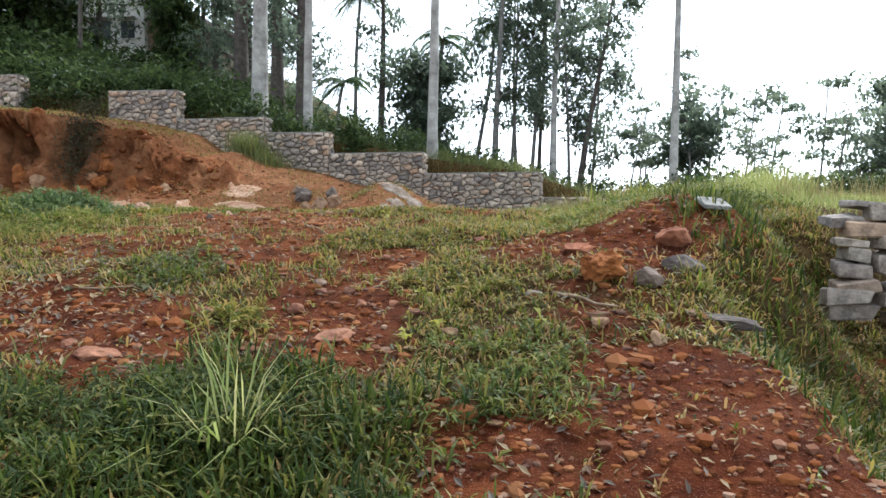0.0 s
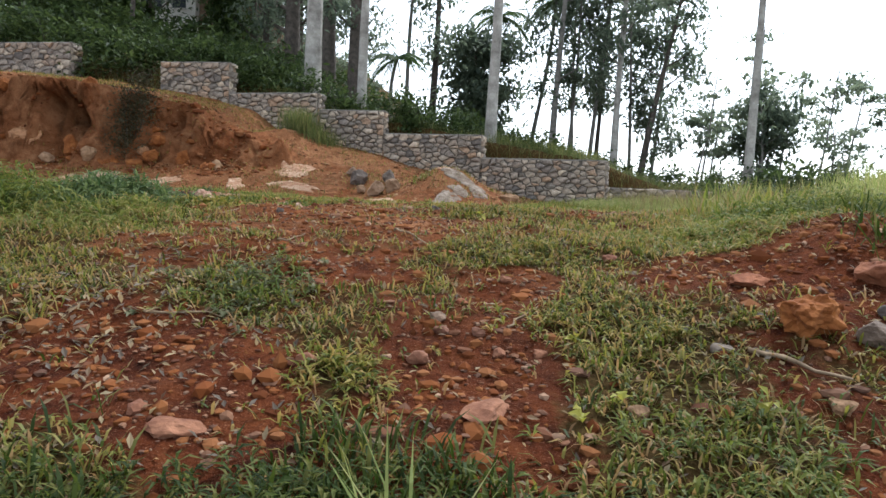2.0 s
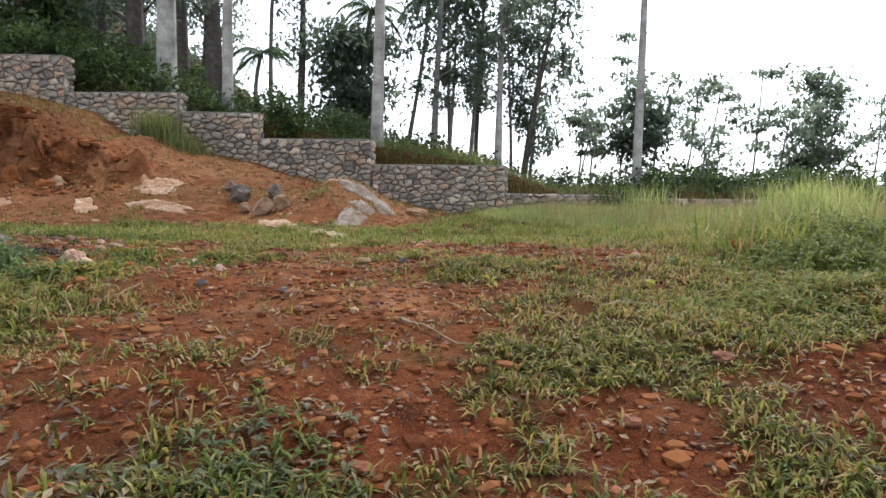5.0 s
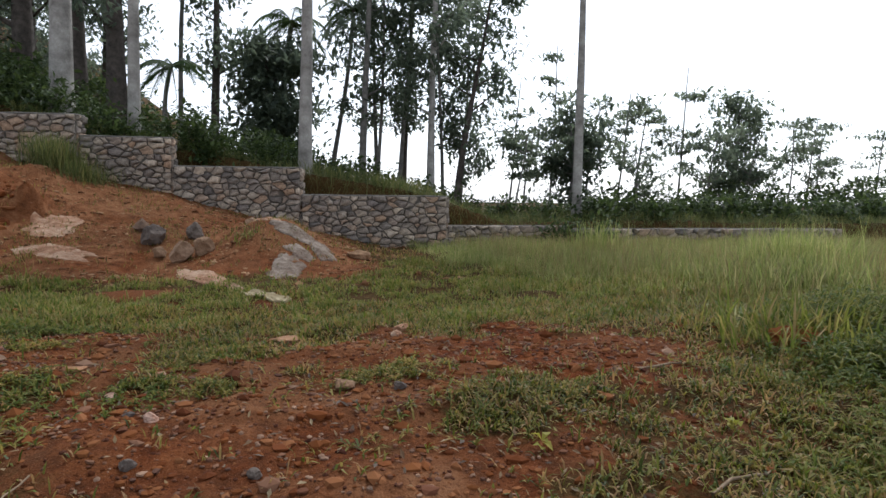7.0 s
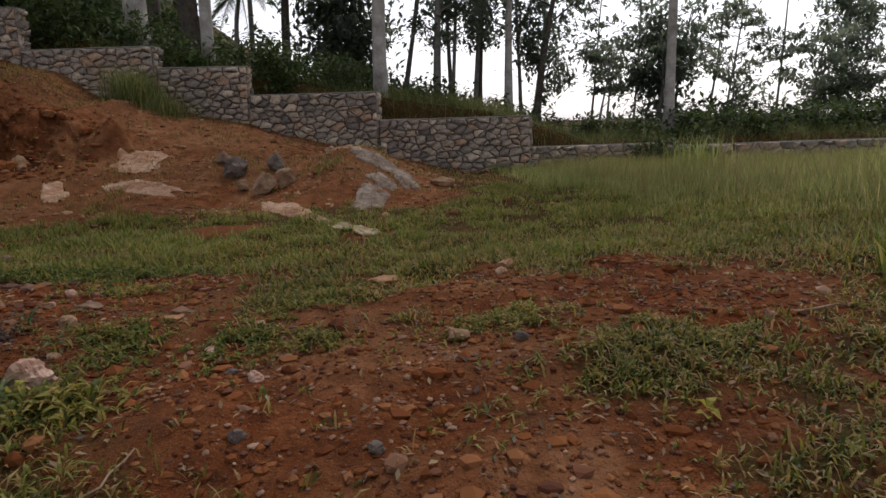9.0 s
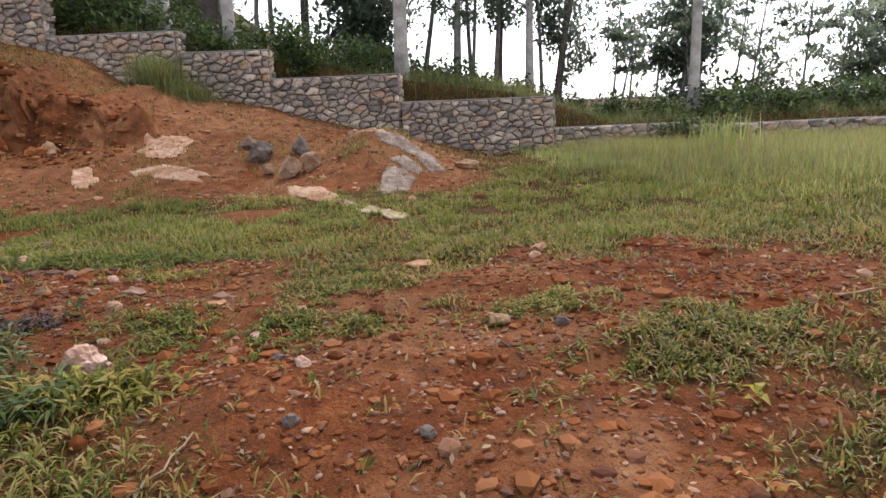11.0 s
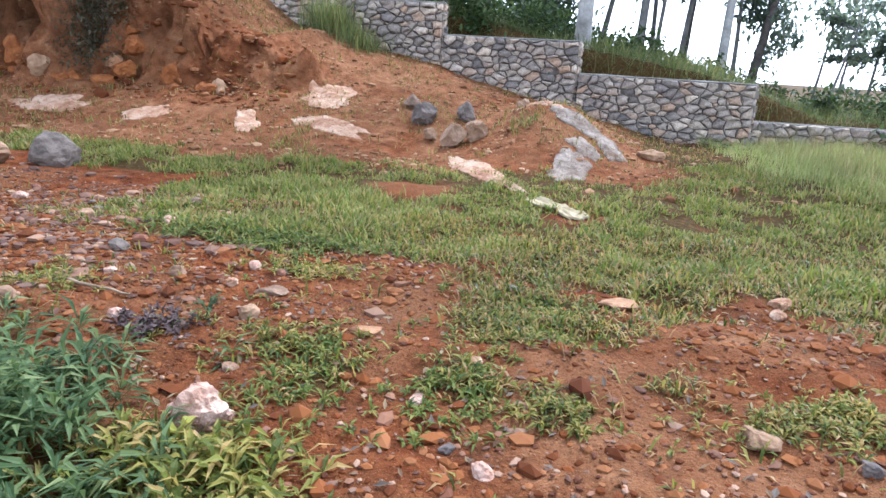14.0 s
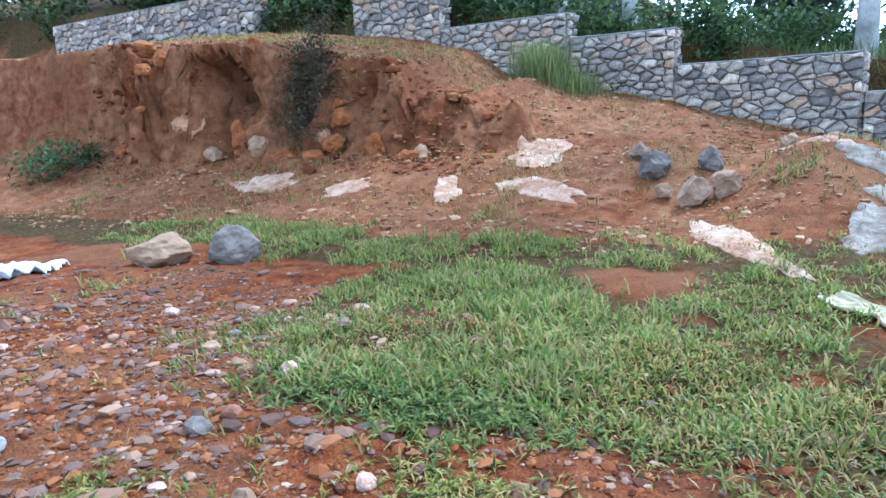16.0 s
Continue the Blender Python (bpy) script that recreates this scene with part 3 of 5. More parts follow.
def stone_mesh(poly, r, joint=0.004):
    """One hewn wall stone: its face bulges out of the wall, edges knocked off. Local x along the wall, z up, y into the wall."""
    cx, cz = sum(p[0] for p in poly) / len(poly), sum(p[1] for p in poly) / len(poly)
    pts = []
    for k in range(len(poly)):
        a, b = poly[k], poly[(k + 1) % len(poly)]
        if math.hypot(a[0] - b[0], a[1] - b[1]) > 0.02:
            pts.append(a)
            if math.hypot(a[0] - b[0], a[1] - b[1]) > 0.1:
                pts.append(((a[0] + b[0]) / 2 + r.uniform(-0.016, 0.016), (a[1] + b[1]) / 2 + r.uniform(-0.016, 0.016)))
    if len(pts) < 3:
        return None, cx, cz
    rings, proud = [], r.uniform(0.012, 0.075)
    joint *= r.uniform(0.7, 2.2)
    lean_x, lean_z = r.uniform(-0.16, 0.16), r.uniform(-0.16, 0.16)
    for shrink, depth in ((joint, 0.06), (joint + 0.004, -proud * 0.35), (joint + 0.024, -proud)):
        ring = []
        for x, z in pts:
            d = math.hypot(x - cx, z - cz) + 1e-6
            k = max(0.2, 1 - shrink * 1.25 / d)
            tip = (x - cx) * lean_x + (z - cz) * lean_z if depth < 0 else 0
            ring.append(((x - cx) * k + r.uniform(-0.006, 0.006), depth + tip + r.uniform(-0.014, 0.014), (z - cz) * k + r.uniform(-0.006, 0.006)))
        rings.append(ring)
    n = len(pts)
    verts = [v for ring in rings for v in ring] + [(0, -proud - r.uniform(0.0, 0.022), 0)]
    faces = [(q * n + i, q * n + (i + 1) % n, (q + 1) * n + (i + 1) % n, (q + 1) * n + i) for q in (0, 1) for i in range(n)]
    faces += [(2 * n + i, 2 * n + (i + 1) % n, 3 * n) for i in range(n)]
    me = bpy.data.meshes.new("stone")
    me.from_pydata(verts, [], faces)
    me.materials.append(M_STONE)
    return me, cx, cz


def slab_mesh(name, x0, x1, y0, y1, z0, z1, bevel=0.015, uneven=0.012, cuts=6):
    """A block with worn, slightly wavy edges."""
    bm = bmesh.new()
    bmesh.ops.create_cube(bm, size=1, matrix=Matrix.Translation(((x0 + x1) / 2, (y0 + y1) / 2, (z0 + z1) / 2)) @ Matrix.Diagonal((x1 - x0, y1 - y0, z1 - z0, 1)))
    bmesh.ops.bevel(bm, geom=bm.edges[:], offset=bevel, segments=1, affect="EDGES")
    long = [e for e in bm.edges if e.calc_length() > (x1 - x0) * 0.8]
    bmesh.ops.subdivide_edges(bm, edges=long, cuts=cuts, use_grid_fill=True)
    for v in bm.verts:
        v.co += Vector((noise.noise(v.co * 3), noise.noise(v.co * 3 + Vector((7, 1, 2))), noise.noise(v.co * 2 + Vector((1, 9, 4))))) * uneven
    return bm


def rubble_wall(name, xa, ya, xb, yb, low, high, size, seed, label, coping=True):
    """A retaining wall of rubble: a mortar core with every face stone under it, and a thin cap added for its pale top
    edge.
    """
    r = random.Random(seed)
    length, turn = math.hypot(xb - xa, yb - ya), math.degrees(math.atan2(yb - ya, xb - xa))
    core = thing(name, slab_mesh(name, 0, length, 0.0, 0.5, 0, high - low), M_MORTAR, label, "wall", kind="structure", at=pose(xa, ya, low, 0, 0, turn))
    for poly in rubble_cells(length, high - low, size, r):
        me, cx, cz = stone_mesh(poly, r)
        if me:
            st = part("stone", me, M_STONE, core)
            st.location = (cx, 0, cz)
    # stones that face the open end of the wall
    for poly in rubble_cells(0.5, high - low, size, r):
        me, cx, cz = stone_mesh(poly, r)
        if me:
            st = part("stone", me, M_STONE, core)
            st.matrix_basis = pose(length, cx, cz, 0, 0, 90)
    # added cap: stands for the light line along the flat top stones
    if coping:
        cap = part("coping", slab_mesh("coping", -0.02, length + 0.02, 0.0, 0.5, high - low + 0.003, high - low + 0.028, 0.008, 0.02), M_COPING, core, "thin added cap for the pale top edge of the wall")
    return core


# ---- retaining walls, stepping down the slope ----
WALLS = [("wall_1", -25.0, 24.3, -14.6, 23.5, 3.2, 5.1, 0.34, "old dark grey rubble wall above the cut bank"),
         ("wall_2", -11.0, 23.2, -8.45, 23.1, 2.7, 4.42, 0.30, "grey rubble stone wall above the red bank"),
         ("wall_3", -8.38, 22.95, -5.12, 22.5, 2.2, 3.38, 0.28, "low rubble stone wall half hidden by soil"),
         ("wall_4", -5.05, 22.5, -2.9, 22.45, 0.9, 2.86, 0.27, "tallest step of a grey rubble retaining wall"),
         ("wall_5", -2.85, 22.42, 0.3, 22.0, 0.2, 2.15, 0.26, "middle step of a grey rubble retaining wall"),
         ("wall_6", 0.35, 21.95, 4.0, 21.2, -0.3, 1.46, 0.26, "lower step of a grey rubble retaining wall"),
         ("wall_7", 4.05, 21.25, 7.4, 21.35, -0.4, 0.72, 0.27, "low rubble wall beside tall grass"),
         ("wall_8", 7.45, 21.4, 16.5, 21.8, -0.4, 0.64, 0.34, "low rubble wall half buried in weeds")]
for name, xa, ya, xb, yb, low, high, size, label in WALLS:
    rubble_wall(name, xa, ya, xb, yb, low, high, size * 0.86, len(name) + int(name[-1]) * 13, label, name < "wall_7")


# ---- rocks and loose things on the ground ----
def outcrop(x, y, rx, ry, turn, high, mat, label, seed):
    """Bare rock that shows through the soil: an uneven, ragged sheet of stone with broken edges."""
    rings, around = 14, 54
    c, s = math.cos(radians(turn)), math.sin(radians(turn))
    co = []
    for j in range(rings + 1):
        for i in range(around):
            a, t = 2 * math.pi * i / around, j / rings
            edge = 1 + 0.38 * noise.noise(Vector((math.cos(a) * 1.6, math.sin(a) * 1.6, seed * 1.7))) + 0.2 * noise.noise(Vector((math.cos(a) * 5, math.sin(a) * 5, seed * 2.3)))
            u, v = math.cos(a) * t * edge * rx, math.sin(a) * t * edge * ry
            px, py = x + u * c - v * s, y + u * s + v * c
            lump = 0.8 * noise.noise(Vector((px * 2.4, py * 2.4, seed))) + 0.7 * abs(noise.noise(Vector((px * 5, py * 5, seed)))) + 0.45 * noise.noise(Vector((px * 14, py * 14, seed)))
            co.append((px, py, ground_z(px, py) + (high * (1 - t ** 4) * (0.75 + 0.7 * lump) if j < rings else -0.08)))
    i = np.arange((rings + 1) * around).reshape(rings + 1, around)
    k = np.roll(i, -1, axis=1)
    quads = np.stack([i[:-1], k[:-1], k[1:], i[1:]], -1).reshape(-1, 4)
    return thing("outcrop", raw_mesh("outcrop", np.array(co), quads, False), mat, label, "rock", "rock outcrops")


OUTCROP = "pale weathered rock showing through the red soil"
for k, (x, y, rx, ry, turn, high) in enumerate([(-4.45, 18.7, 0.55, 0.5, -25, 0.04), (-3.95, 17.35, 0.85, 0.34, -25, 0.045), (-5.45, 17.2, 0.24, 0.5, 25, 0.05), (-1.15, 15.35, 1.15, 0.24, -61, 0.042), (-9.3, 17.4, 0.8, 0.4, 5, 0.042),
                                               (-7.3, 17.2, 0.5, 0.28, 15, 0.045)]):
    outcrop(x, y, rx, ry, turn, high, M_PALEROCK, OUTCROP, 11 + k)
rock("bank_rock", -12.4, 18.72, (0.75, 0.42, 0.4), M_TANROCK, "large tan rock set in the cut bank", 19, sink=0.35, rough=0.5, cuts=10, z=1.3, turn=-20, tilt=15)
rock("bank_rock", -11.5, 18.35, (0.3, 0.22, 0.18), M_TANROCK, "small pale rock below the cut bank", 20, sink=0.2, rough=0.4, turn=-30)
outcrop(-0.5, 18.25, 0.95, 0.17, -62, 0.045, M_PALEROCK, "white rock along the top of a soil heap", 31)
outcrop(0.3, 17.15, 0.62, 0.26, -22, 0.06, M_STREAK, "grey-white ridge of rock on a soil heap", 32)
outcrop(0.72, 16.75, 0.5, 0.22, -82, 0.07, M_STREAK, "streaked grey rock on the side of a soil heap", 34)
outcrop(0.08, 15.75, 0.3, 0.62, -8, 0.055, M_STREAK, "flat grey rock at the foot of a soil heap", 33)
outcrop(0.3, 16.45, 0.24, 0.3, 20, 0.04, M_STREAK, "small grey rock face in a soil heap", 35)
for k, (x, y, size, mat, label) in enumerate([(-2.45, 17.85, (0.25, 0.23, 0.24), M_GREYROCK, "blue-grey boulder in a pile"), (-1.8, 17.1, (0.22, 0.22, 0.24), M_TANROCK, "rounded grey-brown boulder in a pile"),
                                            (-1.42, 17.3, (0.22, 0.22, 0.2), M_TANROCK, "tan boulder leaning in a pile"), (-1.72, 18.15, (0.24, 0.2, 0.21), M_GREYROCK, "dark split boulder in a pile"),
                                            (-2.2, 17.3, (0.15, 0.14, 0.12), M_TANROCK, "small tan stone in a pile"), (-2.75, 18.5, (0.2, 0.18, 0.17), M_GREYROCK, "dark stone half sunk in soil"),
                                            (-0.75, 19.6, (0.16, 0.15, 0.14), M_TANROCK, "tan stone below the wall"), (-0.1, 19.9, (0.2, 0.16, 0.16), M_PALEROCK, "pale stone below the wall"),
                                            (1.4, 17.2, (0.26, 0.14, 0.1), M_TANROCK, "flat tan stone in the grass")]):
    rock("boulder", x, y, size, mat, label, 41 + k, "boulder", "boulders by the heap", 0.2, turn=k * 47, rough=0.36, cuts=10)
rock("boulder", -7.0, 13.1, (0.44, 0.32, 0.25), M_TANROCK, "round brown-grey boulder at the edge of the grass", 61, "boulder", "pair of boulders", 0.25, 15)
rock("boulder", -6.25, 13.55, (0.34, 0.3, 0.26), M_GREYROCK, "blue-grey boulder at the edge of the grass", 62, "boulder", "pair of boulders", 0.22, 70)
rock("pale_stone", -1.62, 8.3, (0.14, 0.11, 0.13), M_PINKROCK, "rough pinkish-white stone among weeds", 63, "stone", "", 0.34, 30, rough=0.6)
LOOSE = [(-1.69, 8.73, 0.06, M_PALEROCK), (-1.84, 9.26, 0.1, M_TANROCK), (-2.11, 9.63, 0.07, M_PALEROCK), (-2.5, 9.74, 0.08, M_TANROCK), (-0.61, 8.3, 0.05, M_GREYROCK), (-0.46, 8.16, 0.07, M_PINKROCK),
         (-0.78, 8.61, 0.06, M_PINKROCK), (-0.58, 9.01, 0.06, M_PALEROCK), (0.62, 8.62, 0.11, M_TANROCK), (1.26, 10.39, 0.1, M_PALEROCK), (0.97, 8.47, 0.07, M_GREYROCK), (-0.46, 10.23, 0.075, M_GREYROCK),
         (-3.43, 11.68, 0.1, M_GREYROCK), (3.59, 3.96, 0.09, M_TANROCK), (3.31, 4.1, 0.08, M_TANROCK), (2.49, 3.97, 0.07, M_TANROCK), (1.53, 4.33, 0.085, M_REDROCK), (2.98, 4.64, 0.08, M_GREYROCK),
         (1.55, 4.8, 0.07, M_GREYROCK), (2.59, 6.16, 0.09, M_REDROCK), (0.14, 7.44, 0.06, M_GREYROCK), (-0.44, 7.57, 0.065, M_GREYROCK), (1.19, 10.2, 0.08, M_PALEROCK), (2.1, 4.5, 0.06, M_REDROCK)]
for k, (x, y, s, mat) in enumerate(LOOSE):
    s *= 0.75
    rock("stone", x, y, (s, s * 0.85, s * 0.66), mat, "loose angular stone on the red soil", 80 + k, "stone", "loose stones", 0.3, k * 61, rough=0.35, detail=3)
for k, (x, y, s, turn, mat) in enumerate([(-1.83, 9.6, 0.13, 20, M_TANROCK), (-1.16, 9.19, 0.11, 5, M_TANROCK), (0.21, 10.11, 0.15, 8, M_TANROCK), (0.77, 3.51, 0.13, 10, M_REDROCK), (1.89, 3.84, 0.14, 65, M_REDROCK), (3.35, 5.55, 0.17, 20, M_REDROCK)]):
    rock("flat_stone", x, y, (s, s * 0.55, s * 0.26), mat, "flat stone half sunk in red soil", 130 + k, "stone", "flat stones", 0.25, turn, rough=0.4, cuts=9, detail=3)
r_loose = random.Random(31)
for k in range(46):
    x, y = r_loose.uniform(-6.5, -1.6), r_loose.uniform(8.9, 12.6)
    s = r_loose.uniform(0.035, 0.085)
    mat = r_loose.choice([M_REDROCK, M_REDROCK, M_PINKROCK, M_TANROCK, M_GREYROCK])
    if cover(np.array([x]), np.array([y]))[0] < 0.75:
        rock("stone", x, y, (s, s * 0.8, s * 0.6), mat, "broken reddish stone on the stony strip", 600 + k, "stone", "stones of the stony strip", 0.3, r_loose.uniform(0, 180), rough=0.35, detail=2)
for k in range(26):
    x, y = r_loose.uniform(0.3, 3.6), r_loose.uniform(3.3, 6.6)
    s = r_loose.uniform(0.025, 0.06)
    if cover(np.array([x]), np.array([y]))[0] < 0.6:
        rock("stone", x, y, (s, s * 0.8, s * 0.55), M_REDROCK, "small soil-stained stone in the red earth", 700 + k, "stone", "stones in the red earth", 0.35, r_loose.uniform(0, 180), rough=0.35, detail=2)

rock("earth_lump", 4.43, 9.1, (0.34, 0.14, 0.12), M_CLOD, "brown lump of dry earth lying in the grass", 69, "clod", "", 0.25, -10, rough=0.5)
# soil clod, slab and old timber at the lip of the gully
rock("soil_clod", 3.45, 4.83, (0.15, 0.14, 0.12), M_CLOD, "orange clod of earth with a hollow under it", 71, "clod", "", 0.25, 20, rough=0.75, cuts=3, detail=4)
rock("boulder", 3.7, 4.7, (0.1, 0.1, 0.08), M_GREYROCK, "dark grey stone beside an orange clod", 72, "boulder", "gully stones", 0.2, 20)
rock("boulder", 4.0, 5.0, (0.15, 0.09, 0.07), M_GREYROCK, "long grey stone on the lip of the gully", 73, "boulder", "gully stones", 0.3, -25)
rock("boulder", 4.05, 5.45, (0.16, 0.12, 0.09), M_REDROCK, "brown stone on the lip of the gully", 74, "boulder", "gully stones", 0.25, 35)
rock("boulder", 4.03, 4.33, (0.36, 0.06, 0.05), M_GREYROCK, "long dark stone sliding into the gully", 75, "boulder", "gully stones", 0.42, -62, cuts=10, rough=0.2)
slab = thing("concrete_slab", slab_mesh("concrete_slab", -0.11, 0.11, -0.1, 0.1, 0, 0.035, 0.006, 0.006), M_COPING, "pale broken slab of concrete on the soil", "slab",
             at=pose(4.45, 5.9, ground_z(4.45, 5.9) + 0.05, 22, 4, 12))


def stick(x, y, turn, length, radius, seed):
    r = random.Random(seed)
    c, s = math.cos(radians(turn)), math.sin(radians(turn))
    pts = []
    for k in range(7):
        d = (k / 6 - 0.5) * length
        w = r.uniform(-0.02, 0.02)
        pts.append((x + c * d - s * w, y + s * d + c * w, ground_z(x + c * d, y + s * d) + radius + r.uniform(0.0, 0.02)))
    co, quads = tube(pts, np.linspace(radius, radius * 0.5, 7), 6, 0.3, seed)
    thing("stick", raw_mesh("stick", co, quads), M_WOOD, "dry broken stick lying on the ground", "stick", "fallen sticks")


for k, (x, y, turn, length, radius) in enumerate([(3.28, 4.5, -38, 0.45, 0.013), (2.0, 4.9, 60, 0.35, 0.008), (1.1, 6.5, -40, 0.5, 0.009), (2.4, 7.0, 25, 0.6, 0.009), (1.9, 6.6, -62, 0.45, 0.008),
                                                 (0.2, 4.6, 15, 0.4, 0.008), (-0.9, 7.3, 75, 0.45, 0.008), (2.9, 8.6, 5, 0.5, 0.012), (-2.72, 9.3, -8, 0.42, 0.012), (0.2, 6.2, 80, 0.4, 0.007)]):
    stick(x, y, turn, length, radius, 200 + k)

# tumbled stones of an old wall beyond the gully
def hewn_mesh(name, s, d, tall, r):
    """A split block: every corner knocked about, edges sharp."""
    bm = bmesh.new()
    bmesh.ops.create_cube(bm, size=1)
    for v in bm.verts:
        v.co = (v.co.x * 2 * s * r.uniform(0.75, 1.05), v.co.y * d * r.uniform(0.8, 1.1), (v.co.z + 0.5) * tall + r.uniform(-0.18, 0.18) * tall)
    bmesh.ops.bevel(bm, geom=bm.edges[:], offset=0.012, segments=1, affect="EDGES")
    bmesh.ops.triangulate(bm, faces=[f for f in bm.faces if f.calc_area() > 0.01])
    for v in bm.verts:
        v.co += Vector((r.uniform(-1, 1), r.uniform(-1, 1), r.uniform(-1, 1))) * 0.008
    return bm


r_heap = random.Random(5)
for lay in range(9):
    x = 5.6 + 0.03 * lay + r_heap.uniform(0, 0.2)
    while x < 8.3:
        s, tall = r_heap.uniform(0.09, 0.26), r_heap.uniform(0.07, 0.15)
        y = 6.62 + 0.05 * lay + (x - 6) * -0.18 + r_heap.uniform(-0.1, 0.08)
        thing("rubble_stone", hewn_mesh("rubble_stone", s, 0.36, tall, r_heap), M_STONE, "rough grey block of a tumbled dry wall", "stone", "tumbled wall stones",
              at=pose(x + s, y, -0.72 + lay * 0.125 + r_heap.uniform(-0.02, 0.02), r_heap.uniform(-7, 7), r_heap.uniform(-9, 9), r_heap.uniform(-22, 22)))
        x += s * 2.0 + r_heap.uniform(0, 0.05)


# lumps of earth and rock that stick out of the cut bank
r_bank = random.Random(9)
for k in range(26):
    x = r_bank.uniform(-15.5, -5.6)
    y = 18.55 + r_bank.uniform(-0.25, 0.35)
    s = r_bank.uniform(0.12, 0.34)
    pale = r_bank.random() < 0.15
    rock("earth_lump", x, y, (s, s * 0.7, s * r_bank.uniform(0.6, 1.1)), M_TANROCK if pale else M_CLOD, "pale stone sticking out of the cut bank" if pale else "lump of orange earth on the cut bank", 500 + k,
         "stone" if pale else "clod", "lumps in the bank", 0.5, r_bank.uniform(0, 180), rough=0.5, detail=3)

def crumpled_sheet(name, x, y, w, d, turn, mat, label, category, lift=0.05, seed=0):
    """Cloth or plastic that lies in folds, with thickness."""
    n = 22
    bm = bmesh.new()
    c, s = math.cos(radians(turn)), math.sin(radians(turn))
    rows = []
    for j in range(n):
        row = []
        for i in range(n):
            u, v = (i / (n - 1) - 0.5), (j / (n - 1) - 0.5)
            u2 = u * (1 + 0.2 * noise.noise(Vector((v * 5, seed, 0))))
            v2 = v * (1 + 0.35 * noise.noise(Vector((u * 4, seed, 3))))
            px, py = x + (u2 * w) * c - (v2 * d) * s, y + (u2 * w) * s + (v2 * d) * c
            fold = abs(noise.noise(Vector((u * 4 + seed, v * 6, 1)))) + 0.4 * abs(noise.noise(Vector((u * 10, v * 12 + seed, 2))))
            row.append(bm.verts.new((px, py, ground_z(px, py) + 0.025 + lift * fold * 2)))
        rows.append(row)
    for j in range(n - 1):
        for i in range(n - 1):
            bm.faces.new((rows[j][i], rows[j][i + 1], rows[j + 1][i + 1], rows[j + 1][i]))
    ext = bmesh.ops.extrude_face_region(bm, geom=bm.faces[:])
    for v in ext["geom"]:
        if isinstance(v, bmesh.types.BMVert):
            v.co.z -= 0.02
    bmesh.ops.recalc_face_normals(bm, faces=bm.faces[:])
    return thing(name, bm, mat, label, category)


crumpled_sheet("old_sack", -0.12, 13.35, 0.78, 0.24, -48, M_CLOTH, "crumpled dirty yellowish sack lying in the grass", "sack", 0.028, 3)
crumpled_sheet("plastic_scrap", -4.02, 9.5, 0.34, 0.18, 15, M_SCRAP, "torn bluish-white plastic scrap on stony ground", "plastic scrap", 0.03, 5)
crumpled_sheet("plastic_sheet", -8.3, 12.3, 0.75, 0.55, 35, M_WHITE, "crumpled white plastic sheet on the stony ground", "plastic sheet", 0.08, 8)


# ---- trees, palms and shrubs ----
def curve_path(x, y, z0, height, lean_x, lean_y, bow, n, seed):
    r = random.Random(seed)
    a, b = r.uniform(0, 6.3), r.uniform(0, 6.3)
    out = []
    for k in range(n):
        t = k / (n - 1)
        out.append((x + lean_x * t + bow * math.sin(t * 4 + a) * t, y + lean_y * t + bow * math.sin(t * 3 + b) * t, z0 + height * t))
    return out


def clump_leaves(r, centres, radius, per, flat=0.7):
    out = []
    for c in centres:
        p = r.normal(0, 1, (per, 3)) * np.array([radius, radius, radius * flat]) * r.uniform(0.6, 1.3)
        out.append(np.asarray(c) + p)
    return np.concatenate(out)


